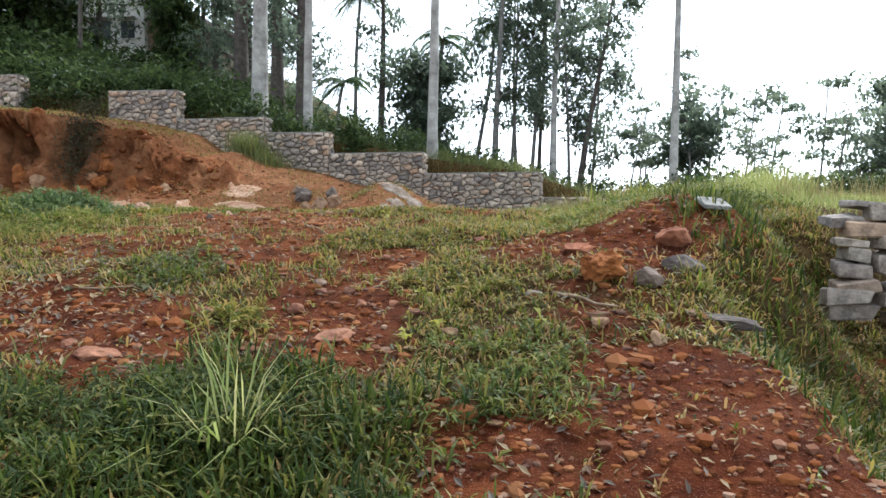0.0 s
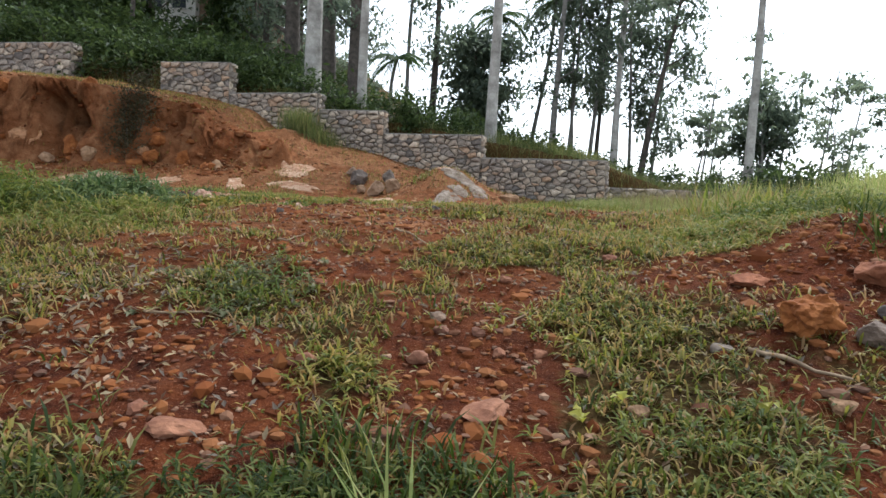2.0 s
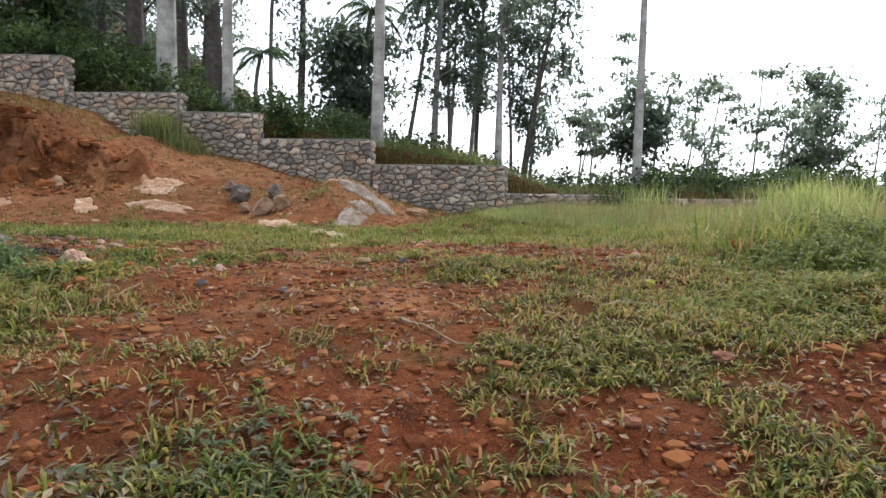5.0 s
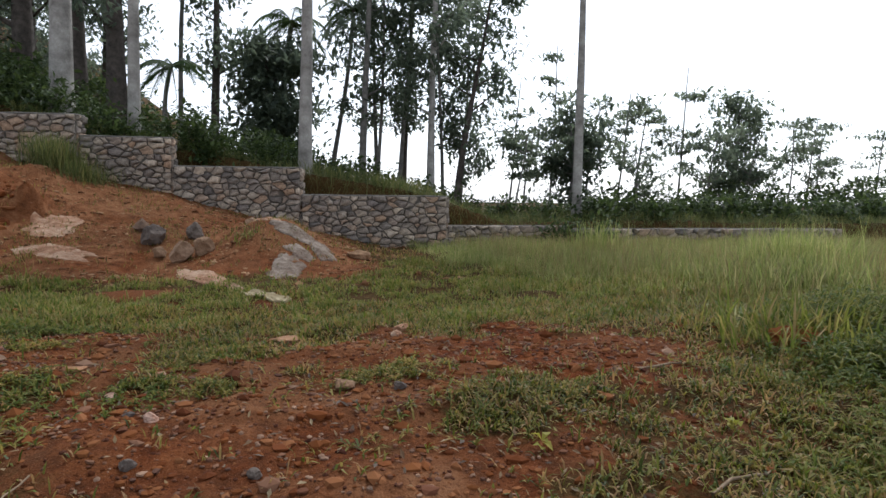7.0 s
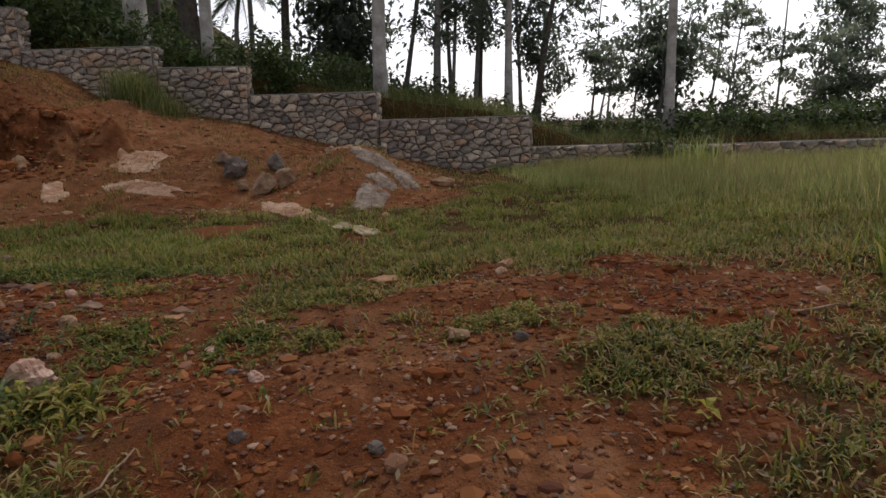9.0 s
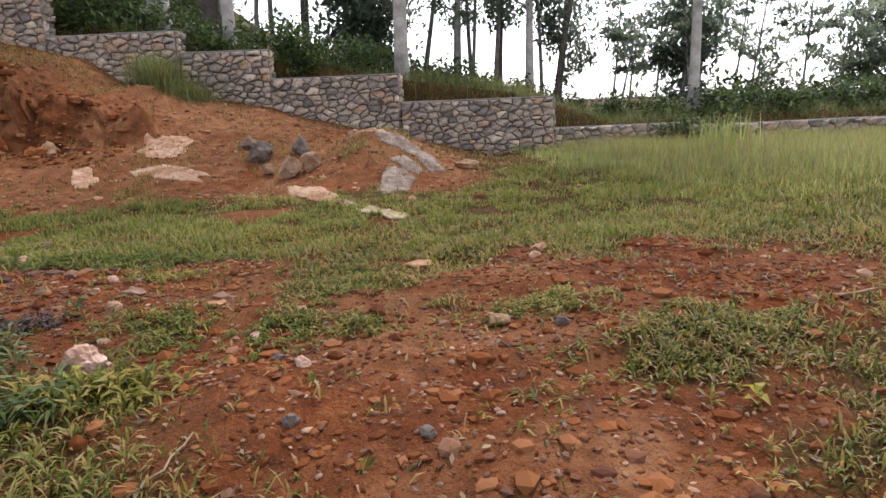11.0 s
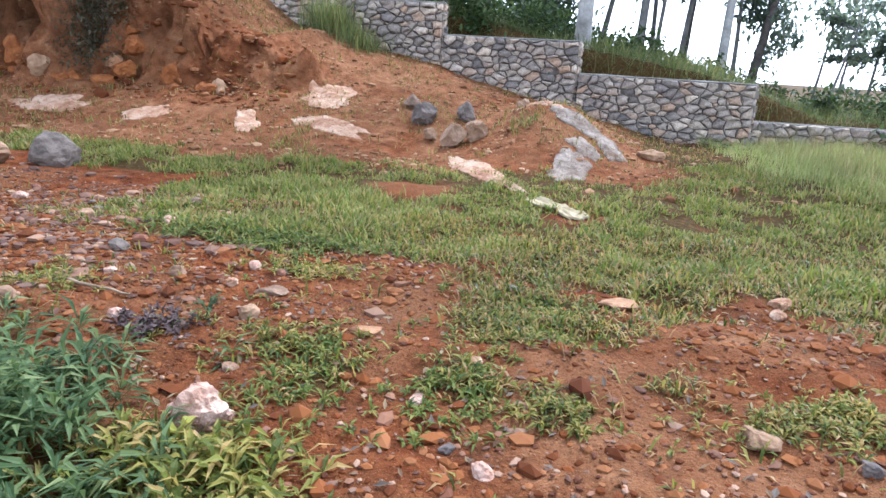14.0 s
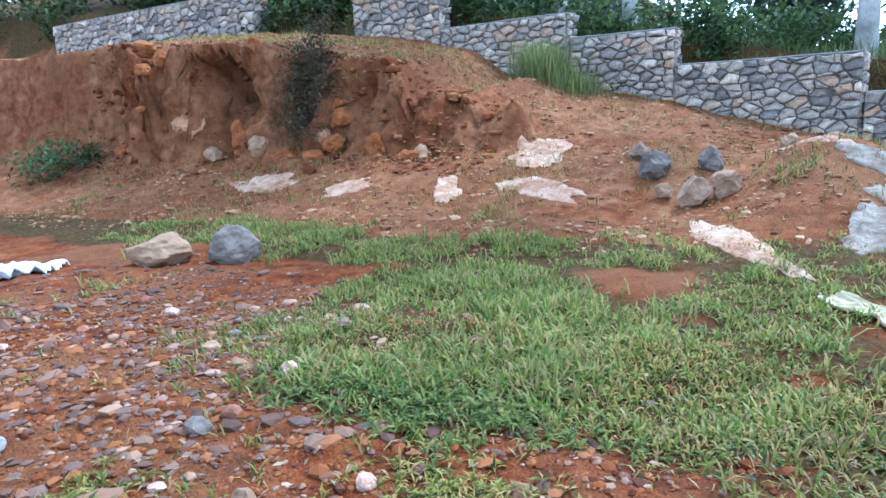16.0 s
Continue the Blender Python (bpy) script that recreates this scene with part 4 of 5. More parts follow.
def tree(name, x, y, height, radius, crown, label, bark, leaf, group="", lean=(0, 0), bow=0.1, limbs=9, clumps=34, per=60, leaf_size=0.15, clump_radius=0.38, seed=0, droop=0.5, long=2.2):
    """A tree: one tapered trunk with limbs, and a crown of leaf clumps between two heights, with a spread."""
    r = np.random.default_rng(seed)
    low, high, spread = crown
    z0 = ground_z(x, y)
    root = base(name, x, y, z0, label, "tree", group)
    path = curve_path(0, 0, -0.25, height + 0.25, lean[0], lean[1], bow, 14, seed)
    rad = radius * np.concatenate([[1.35, 1.08], np.linspace(1.0, 0.25, 12)])
    pieces, centres = [tube(path, rad, 9, 0.12, seed)], []
    for k in range(limbs):
        t = (low + (high - low) * (k + r.uniform(0, 0.9)) / limbs) / height
        t = min(max(t, 0.1), 0.97)
        i = min(int(t * 13), 12)
        p = np.array(path[i]) + (np.array(path[i + 1]) - np.array(path[i])) * (t * 13 - i)
        az = r.uniform(0, 2 * np.pi)
        reach = spread * r.uniform(0.5, 1.05) * (0.55 + 0.45 * math.sin(math.pi * min(1, max(0, (t * height - low) / (high - low + 0.01) * 0.85 + 0.15))))
        tip = p + np.array([math.cos(az) * reach, math.sin(az) * reach, reach * r.uniform(0.25, 0.9)])
        mid = (p + tip) / 2 + np.array([0, 0, -0.08 * reach])
        rr = radius * (0.42 - 0.25 * t)
        pieces.append(tube([p, mid, tip], [rr, rr * 0.7, rr * 0.25], 5, 0.1, seed + k))
        for s in (0.45, 0.75, 1.0):
            centres.append(p + (tip - p) * s + r.normal(0, 0.22, 3))
    while len(centres) < clumps:
        c = centres[r.integers(len(centres))]
        centres.append(c + r.normal(0, 1, 3) * np.array([0.5, 0.5, 0.5]) * spread * 0.45)
    part("trunk", joined("trunk", pieces), bark, root)
    pts = clump_leaves(r, centres[:max(clumps, limbs * 3)], clump_radius, per)
    part("crown", leaf_mesh("crown", pts, leaf_size, droop, long, seed), leaf, root)
    return root


def sapling(x, y, height, lean, seed, scale=1.0):
    """A slim plantation tree: bare leaning stem, flat tiers of drooping leaves."""
    r = np.random.default_rng(seed)
    z0 = ground_z(x, y)
    root = base("rubber_tree", x, y, z0, "slim plantation tree with flat tiers of leaves", "tree", "slim plantation trees")
    path = curve_path(0, 0, -0.2, height + 0.2, lean, r.uniform(-0.5, 0.5), 0.12, 10, seed)
    pieces, centres = [tube(path, np.linspace(0.055, 0.018, 10) * scale, 6, 0.1, seed)], []
    for k in range(11):
        t = r.uniform(0.42, 1.0)
        i = min(int(t * 9), 8)
        p = np.array(path[i])
        az, reach = r.uniform(0, 2 * np.pi), r.uniform(0.4, 1.25) * scale
        tip = p + np.array([math.cos(az) * reach, math.sin(az) * reach, reach * r.uniform(0.3, 0.8)])
        pieces.append(tube([p, (p + tip) / 2, tip], [0.02 * scale, 0.014 * scale, 0.006], 4, 0, seed + k))
        centres += [tip, p + (tip - p) * 0.72]
    part("trunk", joined("trunk", pieces), M_GREYBARK, root)
    pts = clump_leaves(r, centres, 0.28 * scale, 26, 0.28)
    part("crown", leaf_mesh("crown", pts, 0.12 * scale, 0.35, 2.3, seed), M_LIGHTLEAF, root)
    return root


def palm(x, y, height, radius, lean, fronds, length, seed, label):
    """A palm: ringed stem and feathered fronds, each with its rib and leaflets."""
    r = np.random.default_rng(seed)
    z0 = ground_z(x, y)
    root = base("palm", x, y, z0, label, "palm", "palms")
    path = curve_path(0, 0, -0.2, height + 0.2, lean, 0, 0.15, 16, seed)
    part("trunk", joined("trunk", [tube(path, np.linspace(1.25, 0.8, 16) * radius, 8, 0.1, seed)]), M_GREYBARK, root)
    top = np.array(path[-1])
    for k in range(fronds):
        az = 2 * np.pi * k / fronds + r.uniform(-0.2, 0.2)
        rise = r.uniform(-0.35, 1.0)
        out = np.array([math.cos(az), math.sin(az), 0])
        side = np.array([-math.sin(az), math.cos(az), 0])
        spine = []
        for i in range(9):
            t = i / 8
            spine.append(top + out * length * t * (1 - 0.15 * t) + np.array([0, 0, length * (rise * t - (0.75 + 0.35 * rise) * t * t)]))
        co, quads = tube(spine, np.linspace(0.03, 0.006, 9), 4)
        cos, faces = [co], [np.concatenate([quads[:, [0, 1, 2]], quads[:, [0, 2, 3]]])]
        n = len(co)
        for i in range(2, 34):
            t = i / 34
            j = min(int(t * 8), 7)
            p = spine[j] + (spine[j + 1] - spine[j]) * (t * 8 - j)
            ll = length * 0.26 * math.sin(math.pi * min(0.97, 0.18 + 0.8 * t))
            for sg in (1, -1):
                d = side * sg * 0.8 + out * 0.5 + np.array([0, 0, -0.55 + r.uniform(-0.2, 0.2)])
                tip = p + d * ll
                cos.append(np.array([p - out * 0.03, p + out * 0.03, (p + tip) / 2 + out * 0.02, tip]))
                faces.append(np.array([[0, 1, 2], [0, 2, 3]]) + n)
                n += 4
        part("frond", raw_mesh("frond", np.concatenate(cos), np.concatenate(faces), False), M_FROND, root)
    return root


def shrub(name, x, y, rx, ry, rz, leaves, size, mat, label, seed, group="shrubs", long=2.0, z=None, stems=6):
    """A shrub: woody stems and an uneven mass of leaves with gaps."""
    r = np.random.default_rng(seed)
    z0 = ground_z(x, y) if z is None else z
    root = base(name, x, y, z0, label, "shrub", group)
    n = max(8, leaves // 55)
    cen = np.stack([r.uniform(-1, 1, n) * rx, r.uniform(-1, 1, n) * ry, r.uniform(0.05, 1, n) ** 0.8 * rz], -1)
    cen[:, 2] *= np.sqrt(np.clip(1.15 - (cen[:, 0] / rx) ** 2 * 0.8 - (cen[:, 1] / ry) ** 2 * 0.6, 0.1, 1))
    pts = clump_leaves(r, cen, 0.2 * (rx + ry + rz) / 3 + 0.05, max(6, leaves // n), 0.8)
    gz = terrain(pts[:, 0] + x, pts[:, 1] + y) - z0
    pts[:, 2] = np.maximum(pts[:, 2] + 0.6 * gz, gz + 0.02)
    part("leaves", leaf_mesh("leaves", pts, size, 0.25, long, seed), mat, root)
    for k in range(stems):
        c = cen[r.integers(n)]
        foot = (c[0] * 0.4, c[1] * 0.4)
        fz = ground_z(x + foot[0], y + foot[1]) - z0
        co, quads = tube([(foot[0], foot[1], fz - 0.05), (c[0] * 0.7, c[1] * 0.7, fz + c[2] * 0.5), (c[0], c[1], fz * 0.6 + c[2])], [0.022, 0.014, 0.006], 5)
        part("stem", raw_mesh("stem", co, quads), M_DARKBARK, root)
    return root


TALL_LABEL = "tall pale-barked tree standing behind the wall"
tree("tall_tree", -6.55, 26.0, 17, 0.30, (8.5, 16.5, 2.6), "thick pale-barked trunk of a tall tree", M_BARK, M_LEAF, "tall trees", (0.2, 0), 0.05, seed=1, clumps=40)
tree("tall_tree", -4.35, 25.0, 15, 0.16, (9, 14.5, 2.0), TALL_LABEL, M_BARK, M_LEAF, "tall trees", (0.15, 0), 0.05, seed=2)
tree("tall_tree", 0.42, 23.8, 16, 0.17, (9.5, 15.5, 2.0), TALL_LABEL, M_BARK, M_LEAF, "tall trees", (0.25, 0), 0.04, seed=3)
tree("tall_tree", 8.68, 23.8, 15, 0.135, (9.5, 14.5, 2.0), TALL_LABEL, M_BARK, M_LEAF, "tall trees", (0.1, 0), 0.04, seed=4)
for k, (x, y, h, rad, low, spread, lx, bark) in enumerate([(2.57, 30.0, 14, 0.13, 2.8, 1.5, 0.3, M_GREYBARK), (3.3, 31.5, 13, 0.07, 3.5, 1.4, 0.5, M_GREYBARK), (4.26, 32.0, 14, 0.09, 3.0, 1.6, 0.8, M_GREYBARK),
                                                           (4.7, 33.5, 14, 0.10, 2.8, 1.6, 0.3, M_DARKBARK), (5.05, 29.0, 15, 0.14, 3.4, 1.6, 0.2, M_BARK), (5.95, 31.0, 13, 0.07, 3.0, 1.4, -0.3, M_GREYBARK),
                                                           (6.2, 30.0, 9, 0.14, 2.0, 1.7, 1.2, M_DARKBARK), (3.7, 34.5, 13, 0.09, 3.0, 1.7, -0.4, M_GREYBARK), (7.2, 33.5, 11, 0.08, 1.6, 1.5, 0.6, M_GREYBARK)]):
    tree("grove_tree", x, y, h, rad, (low, h * 0.96, spread), "slender tree of a grove with hanging leaves", bark, M_LEAF, "grove behind the wall", (lx, 0), 0.22, 14, 48, 46, 0.13, 0.34, seed=20 + k)
DARK_LABEL = "dark leafy forest tree on the hillside"
for k, (x, y, h, rad, low, spread) in enumerate([(-6.3, 31, 15, 0.32, 3.6, 2.0), (-8.2, 33, 15, 0.34, 4.0, 2.2), (-10.6, 34.5, 16, 0.42, 3.0, 3.0), (-3.4, 35, 13, 0.18, 3.5, 1.8), (-12.2, 40, 14, 0.25, 2.2, 2.8),
                                                 (-13.5, 38, 13, 0.22, 3.0, 2.6), (-18.4, 33, 10, 0.12, 4.5, 2.4), (-24.5, 33, 9, 0.2, 1.5, 2.8), (-29, 34, 10, 0.22, 1.5, 3.2), (-20.5, 38, 9, 0.2, 1.0, 2.8), (-15.5, 41, 11, 0.22, 1.5, 3.0), (-11.5, 36.5, 11, 0.2, 1.0, 2.6), (-13.0, 46, 9, 0.2, 0.5, 3.2), (-17.5, 48, 10, 0.2, 0.5, 3.2), (-10.0, 43, 9, 0.2, 0.5, 3.0), (-15.0, 53, 10, 0.2, 0.5, 3.4)]):
    tree("forest_tree", x, y, h, rad, (low, h * 0.95, spread), DARK_LABEL, M_DARKBARK, M_LEAF, "hillside trees", (0.2, 0), 0.2, 11, 40, 46, 0.15, 0.45, seed=40 + k)
for k, (x, y, h, low, spread) in enumerate([(-26.4, 37.0, 8.5, 0.3, 2.0), (-24.2, 37.5, 7.5, 0.2, 1.8), (-22.0, 37.0, 7.0, 0.2, 1.7), (-16.2, 38.5, 8.0, 0.5, 1.9), (-28.5, 38.5, 9.0, 0.3, 2.2)]):
    tree("forest_tree", x, y, h, 0.2, (low, h * 0.95, spread), DARK_LABEL, M_DARKBARK, M_SHRUB, "hillside trees", (0.2, 0), 0.2, 15, 80, 60, 0.2, 0.5, seed=170 + k)
tree("round_tree", -1.0, 33.0, 5.2, 0.16, (0.6, 5.0, 1.35), "dense dark tree with a rounded crown", M_DARKBARK, M_LEAF, "", (0, 0), 0.1, 16, 95, 75, 0.16, 0.5, seed=60)
palm(-0.6, 34.5, 6.6, 0.13, 0.4, 16, 2.0, 61, "coconut palm behind a dense tree")
palm(1.5, 34.0, 7.6, 0.09, 1.1, 14, 1.9, 62, "thin leaning palm with drooping fronds")
palm(-4.95, 36.0, 8.6, 0.10, 0.3, 14, 2.0, 63, "slim palm with drooping fronds")
palm(-4.6, 31.0, 3.2, 0.09, 0.1, 13, 1.7, 64, "young palm below the tall trees")
for k, (x, y, h, lean, sc) in enumerate([(9.3, 33, 6.2, 0.7, 1.0), (9.0, 30, 3.2, 0.3, 1.0), (11.6, 34, 8.2, 0.6, 1.1), (11.6, 30, 4.4, 0.5, 1.1), (10.6, 28, 3.4, -0.4, 0.9), (13.4, 31, 5.2, 0.6, 1.0), (15.3, 33, 5.8, 0.7, 1.1),
                                         (17.6, 33, 7.2, 0.5, 1.1), (16.5, 29, 3.6, 0.3, 1.0), (23.5, 33, 5.0, 0.5, 1.0), (26.2, 35, 5.4, 0.6, 1.1), (28.5, 37, 5.6, 0.3, 1.1), (31.5, 36, 5.2, 0.6, 1.1), (12.6, 27.5, 2.6, 0.2, 0.9),
                                         (19.0, 30, 3.6, 0.4, 1.0), (8.0, 28, 3.0, 0.4, 0.9), (35.0, 38, 5.0, 0.4, 1.1)]):
    sapling(x, y, h, lean, 80 + k, sc)
tree("bushy_tree", 19.6, 32.0, 5.4, 0.12, (0.8, 5.2, 1.4), "bushy tree standing apart on the slope", M_GREYBARK, M_LIGHTLEAF, "", (0.4, 0), 0.15, 14, 60, 52, 0.14, 0.4, seed=110)
tree("bushy_tree", 10.6, 29.0, 3.8, 0.09, (0.5, 3.7, 1.2), "small bushy tree behind the low wall", M_GREYBARK, M_LEAF, "", (0.2, 0), 0.1, 12, 50, 55, 0.13, 0.36, seed=111)

# hedge and undergrowth on the terrace
HEDGE = "dense green shrub on the terrace above the wall"
for k, (x, y, rx, ry, rz, n, size, mat) in enumerate([(-4.6, 23.9, 1.0, 0.7, 0.75, 900, 0.09, M_SHRUB), (-2.9, 24.0, 1.2, 0.8, 0.95, 1300, 0.09, M_SHRUB), (-1.1, 24.3, 1.3, 0.8, 0.75, 1200, 0.08, M_SHRUB), (0.9, 24.6, 0.9, 0.6, 0.45, 700, 0.08, M_SHRUB),
                                                      (-7.0, 24.6, 1.5, 0.9, 0.9, 1500, 0.1, M_SHRUB), (-9.3, 25.0, 1.6, 1.0, 1.2, 1700, 0.11, M_SHRUB), (-11.6, 25.4, 1.6, 1.0, 1.3, 1700, 0.11, M_SHRUB), (-13.2, 24.2, 1.3, 0.9, 1.4, 1500, 0.11, M_SHRUB),
                                                      (-14.6, 26.2, 1.9, 1.2, 1.5, 1800, 0.12, M_SHRUB), (-17.6, 26.6, 2.0, 1.2, 1.5, 1800, 0.13, M_SHRUB), (-20.8, 27.4, 2.2, 1.3, 1.8, 1900, 0.14, M_SHRUB), (-24.2, 28.0, 2.4, 1.4, 2.4, 2000, 0.16, M_SHRUB),
                                                      (-10.5, 28.6, 2.2, 1.3, 1.9, 1900, 0.14, M_SHRUB), (-14.0, 29.5, 2.4, 1.4, 2.0, 1900, 0.15, M_SHRUB), (-7.6, 28.2, 1.8, 1.1, 1.4, 1600, 0.13, M_SHRUB), (-18.5, 31, 2.6, 1.5, 2.2, 1900, 0.16, M_SHRUB),
                                                      (-3.6, 28.0, 1.7, 1.0, 1.3, 1500, 0.12, M_SHRUB), (-0.9, 28.6, 1.7, 1.0, 1.2, 1400, 0.12, M_SHRUB), (1.8, 27.6, 1.6, 0.9, 0.8, 1200, 0.11, M_SHRUB), (4.6, 27.4, 1.6, 0.9, 0.8, 1100, 0.11, M_SHRUB),
                                                      (7.2, 24.0, 1.3, 0.7, 0.55, 1000, 0.09, M_SHRUB), (9.8, 23.6, 1.5, 0.8, 0.7, 1300, 0.1, M_SHRUB), (12.2, 23.9, 1.5, 0.8, 0.65, 1300, 0.1, M_SHRUB), (14.6, 24.2, 1.6, 0.8, 0.6, 1300, 0.1, M_SHRUB),
                                                      (17.2, 24.4, 1.7, 0.9, 0.65, 1300, 0.11, M_SHRUB), (20.2, 25.2, 1.9, 1.0, 0.7, 1300, 0.12, M_SHRUB), (7.4, 20.6, 0.9, 0.4, 0.75, 700, 0.08, M_SHRUB), (23.5, 26.5, 2.2, 1.0, 0.9, 1300, 0.13, M_SHRUB),
                                                      (13.0, 28.5, 2.2, 1.0, 1.1, 1300, 0.13, M_SHRUB), (18.0, 28.5, 2.4, 1.0, 1.2, 1300, 0.14, M_SHRUB), (25.0, 31.0, 2.6, 1.2, 1.6, 1400, 0.15, M_SHRUB), (31.0, 34.0, 3.0, 1.4, 2.0, 1400, 0.17, M_SHRUB),
                                                      (-28.5, 27.0, 2.6, 1.6, 2.6, 1900, 0.16, M_SHRUB), (-22.5, 31.5, 2.6, 1.6, 2.6, 1900, 0.16, M_SHRUB), (-12.5, 33.5, 3.0, 1.6, 2.6, 1900, 0.17, M_SHRUB), (-16.5, 36, 3.2, 1.8, 2.8, 1900, 0.18, M_SHRUB), (-9.0, 36.5, 2.8, 1.6, 2.2, 1700, 0.17, M_SHRUB)]):
    shrub("shrub", x, y, rx, ry, rz, n, size, mat, HEDGE, 120 + k)
shrub("hanging_bush", -9.2, 18.75, 0.42, 0.3, 1.9, 4200, 0.042, M_DRYBUSH, "dry dark bush hanging down the cut bank", 170, "", 2.2, z=ground_z(-9.05, 18.2) + 0.15)
shrub("hanging_bush", -15.8, 17.6, 1.0, 0.6, 0.7, 900, 0.07, M_SHRUB, "green bush below the cut bank", 171, "", 2.2)

# the house up the hill
house = base("house", -26.5, 45.0, ground_z(-24, 45) - 0.6, "cream house with a brown roof among trees", "house")


def block(name, x0, x1, y0, y1, z0, z1, mat, parent, label=""):
    return part(name, slab_mesh(name, x0, x1, y0, y1, z0, z1, 0.03, 0.0, 1), mat, parent, label)


block("wall", -4.5, 0.0, 0, 7, 0, 7.5, M_PLASTER, house)
block("wall", 0.02, 4.6, 0.8, 7, 0, 5.4, M_PLASTER, house)
bm = bmesh.new()
ridge = [bm.verts.new(p) for p in ((-0.6, -0.4, 8.6), (-0.6, 7.4, 8.6), (9.4, 7.4, 3.4), (9.4, -0.4, 3.4))]
under = [bm.verts.new((v.co.x, v.co.y, v.co.z - 0.25)) for v in ridge]
bm.faces.new(ridge)
bm.faces.new(under[::-1])
for k in range(4):
    bm.faces.new((ridge[k], under[k], under[(k + 1) % 4], ridge[(k + 1) % 4]))
bmesh.ops.recalc_face_normals(bm, faces=bm.faces[:])
part("roof", bm, M_ROOF, house, "brown sloping roof")
# the dark rock tone puts the shade under the roof into this wall
block("wall", 4.65, 8.6, 1.2, 6.6, 0, 3.8, M_GREYROCK, house, "dark shaded lean-to")
for x, z, w in ((-3.2, 4.6, 1.1), (-1.3, 4.6, 1.0), (1.4, 3.0, 1.5), (3.4, 3.0, 1.0), (-2.4, 1.6, 1.2)):
    y = 0.0 if x < 0 else 0.8
    win = block("window", x - w / 2, x + w / 2, y - 0.03, y + 0.06, z - 0.6, z + 0.6, M_DARKGLASS, house)
    block("window_frame", x - w / 2 - 0.08, x + w / 2 + 0.08, y - 0.06, y - 0.032, z - 0.7, z - 0.6, M_PLASTER, win)
    block("sunshade", x - w / 2 - 0.2, x + w / 2 + 0.2, y - 0.6, y, z + 0.72, z + 0.82, M_PLASTER, win)


# ---- grass, weeds, gravel and litter ----
def strewn(n, x0, x1, y0, y1, keep, seed):
    """Random places in a stretch of ground, thinned by keep(x, y) in 0..1."""
    r = np.random.default_rng(seed)
    x, y = r.uniform(x0, x1, n), r.uniform(y0, y1, n)
    k = r.uniform(0, 1, n) < keep(x, y)
    return x[k], y[k]


def tufted(x, y, blades, spread, seed):
    """Several blades round each place."""
    r = np.random.default_rng(seed)
    n = len(x)
    x = np.repeat(x, blades) + r.normal(0, spread, n * blades)
    y = np.repeat(y, blades) + r.normal(0, spread, n * blades)
    return x, y


def grass(name, x, y, height, width, lean, mat, label, seed):
    return thing(name, blade_mesh(name, x, y, terrain(x, y), height, width, lean, seed), mat, label, "grass", kind="stuff")


def meadow(x, y):
    return np.clip(step(x + 0.28 * (y - 8) + 0.9 * vnoise(x, y, 1.3, 51), 4.6, 8.4) * step(y, 8.0, 10.0) + 0.25 * vnoise(x, y, 0.7, 52), 0, 1)


sx, sy = strewn(78000, -7, 6.5, -2.5, 12.2, lambda x, y: np.maximum(np.clip(cover(x, y) - 0.36, 0, 1) * 1.5, 0.025) * step(y, -2.4, 0.2) * step(x, -6.9, -5), 301)
gx, gy = tufted(sx, sy, 6, 0.03, 302)
grass("creeping_grass", gx, gy, np.clip(0.085 + 0.03 * vnoise(gx, gy, 0.5, 72), 0.04, 0.13), 0.0105, 1.3, M_GRASS, "creeping green and straw-coloured grass in patches", 303)
sx, sy = strewn(60000, -9.5, 10, 10.2, 17.2, lambda x, y: np.clip(cover(x, y) - 0.48 + 0.6 * vnoise(x, y, 0.6, 53) + 0.45 * vnoise(x, y, 0.22, 56) - 0.12 * step(x, -1.0, 1.0) * step(y, 13.2, 12.0), 0, 1) * 1.25 * step(y, 10.2, 11.4), 304)
gx, gy = tufted(sx, sy, 4, 0.035, 305)
grass("short_grass", gx, gy, np.clip(0.11 + 0.06 * vnoise(gx, gy, 0.9, 54) + 0.05 * vnoise(gx, gy, 0.3, 55), 0.04, 0.22), 0.0145, 0.95, M_LAWN, "short fresh green grass in a broad band", 306)
sx, sy = strewn(42000, 3.0, 20, 7.0, 21.3, meadow, 307)
gx, gy = tufted(sx, sy, 4, 0.06, 308)
grass("tall_grass", gx, gy, np.clip(0.08 + 0.28 * meadow(gx, gy) * step(gy, 8.0, 15.0), 0.08, 0.36), 0.0062, 0.55, M_TALL, "tall feathery meadow grass going to seed", 309)
sx, sy = strewn(13000, -16, 24, 21.3, 27, lambda x, y: step(y, wall_line(x) + 0.3, wall_line(x) + 0.5), 310)
gx, gy = tufted(sx, sy, 5, 0.08, 311)
grass("terrace_grass", gx, gy, 0.34 + 0.2 * step(gx, -0.2, 0.6) * step(gx, 4.4, 3.4), 0.012, 1.0, M_RANK, "rank grass on the terrace above the wall", 312)
sx, sy = strewn(8000, -16, 3, 15, 22.4, lambda x, y: 0.2 + 0.6 * (vnoise(x, y, 1.1, 44) > 0.35) + 0.7 * step(y, 19.8, 20.6) * step(x, -5.6, -6.2), 313)
gx, gy = tufted(sx, sy, 4, 0.06, 314)
grass("dry_tufts", gx, gy, 0.1, 0.012, 0.8, M_GRASS, "thin dry tufts on the bare slope", 315)
sx, sy = strewn(7000, 3.6, 9.5, -1.5, 7.6, lambda x, y: step(x + 0.5 * vnoise(x, y, 0.8, 62), 3.9, 4.6) * step(x, 9.4, 7.5) * step(y, -1.4, 0.5) * (1 - step(bump(x, y, 6.7, 6.2, 1.7, 0.9), 0.15, 0.5)), 316)
gx, gy = tufted(sx, sy, 4, 0.05, 317)
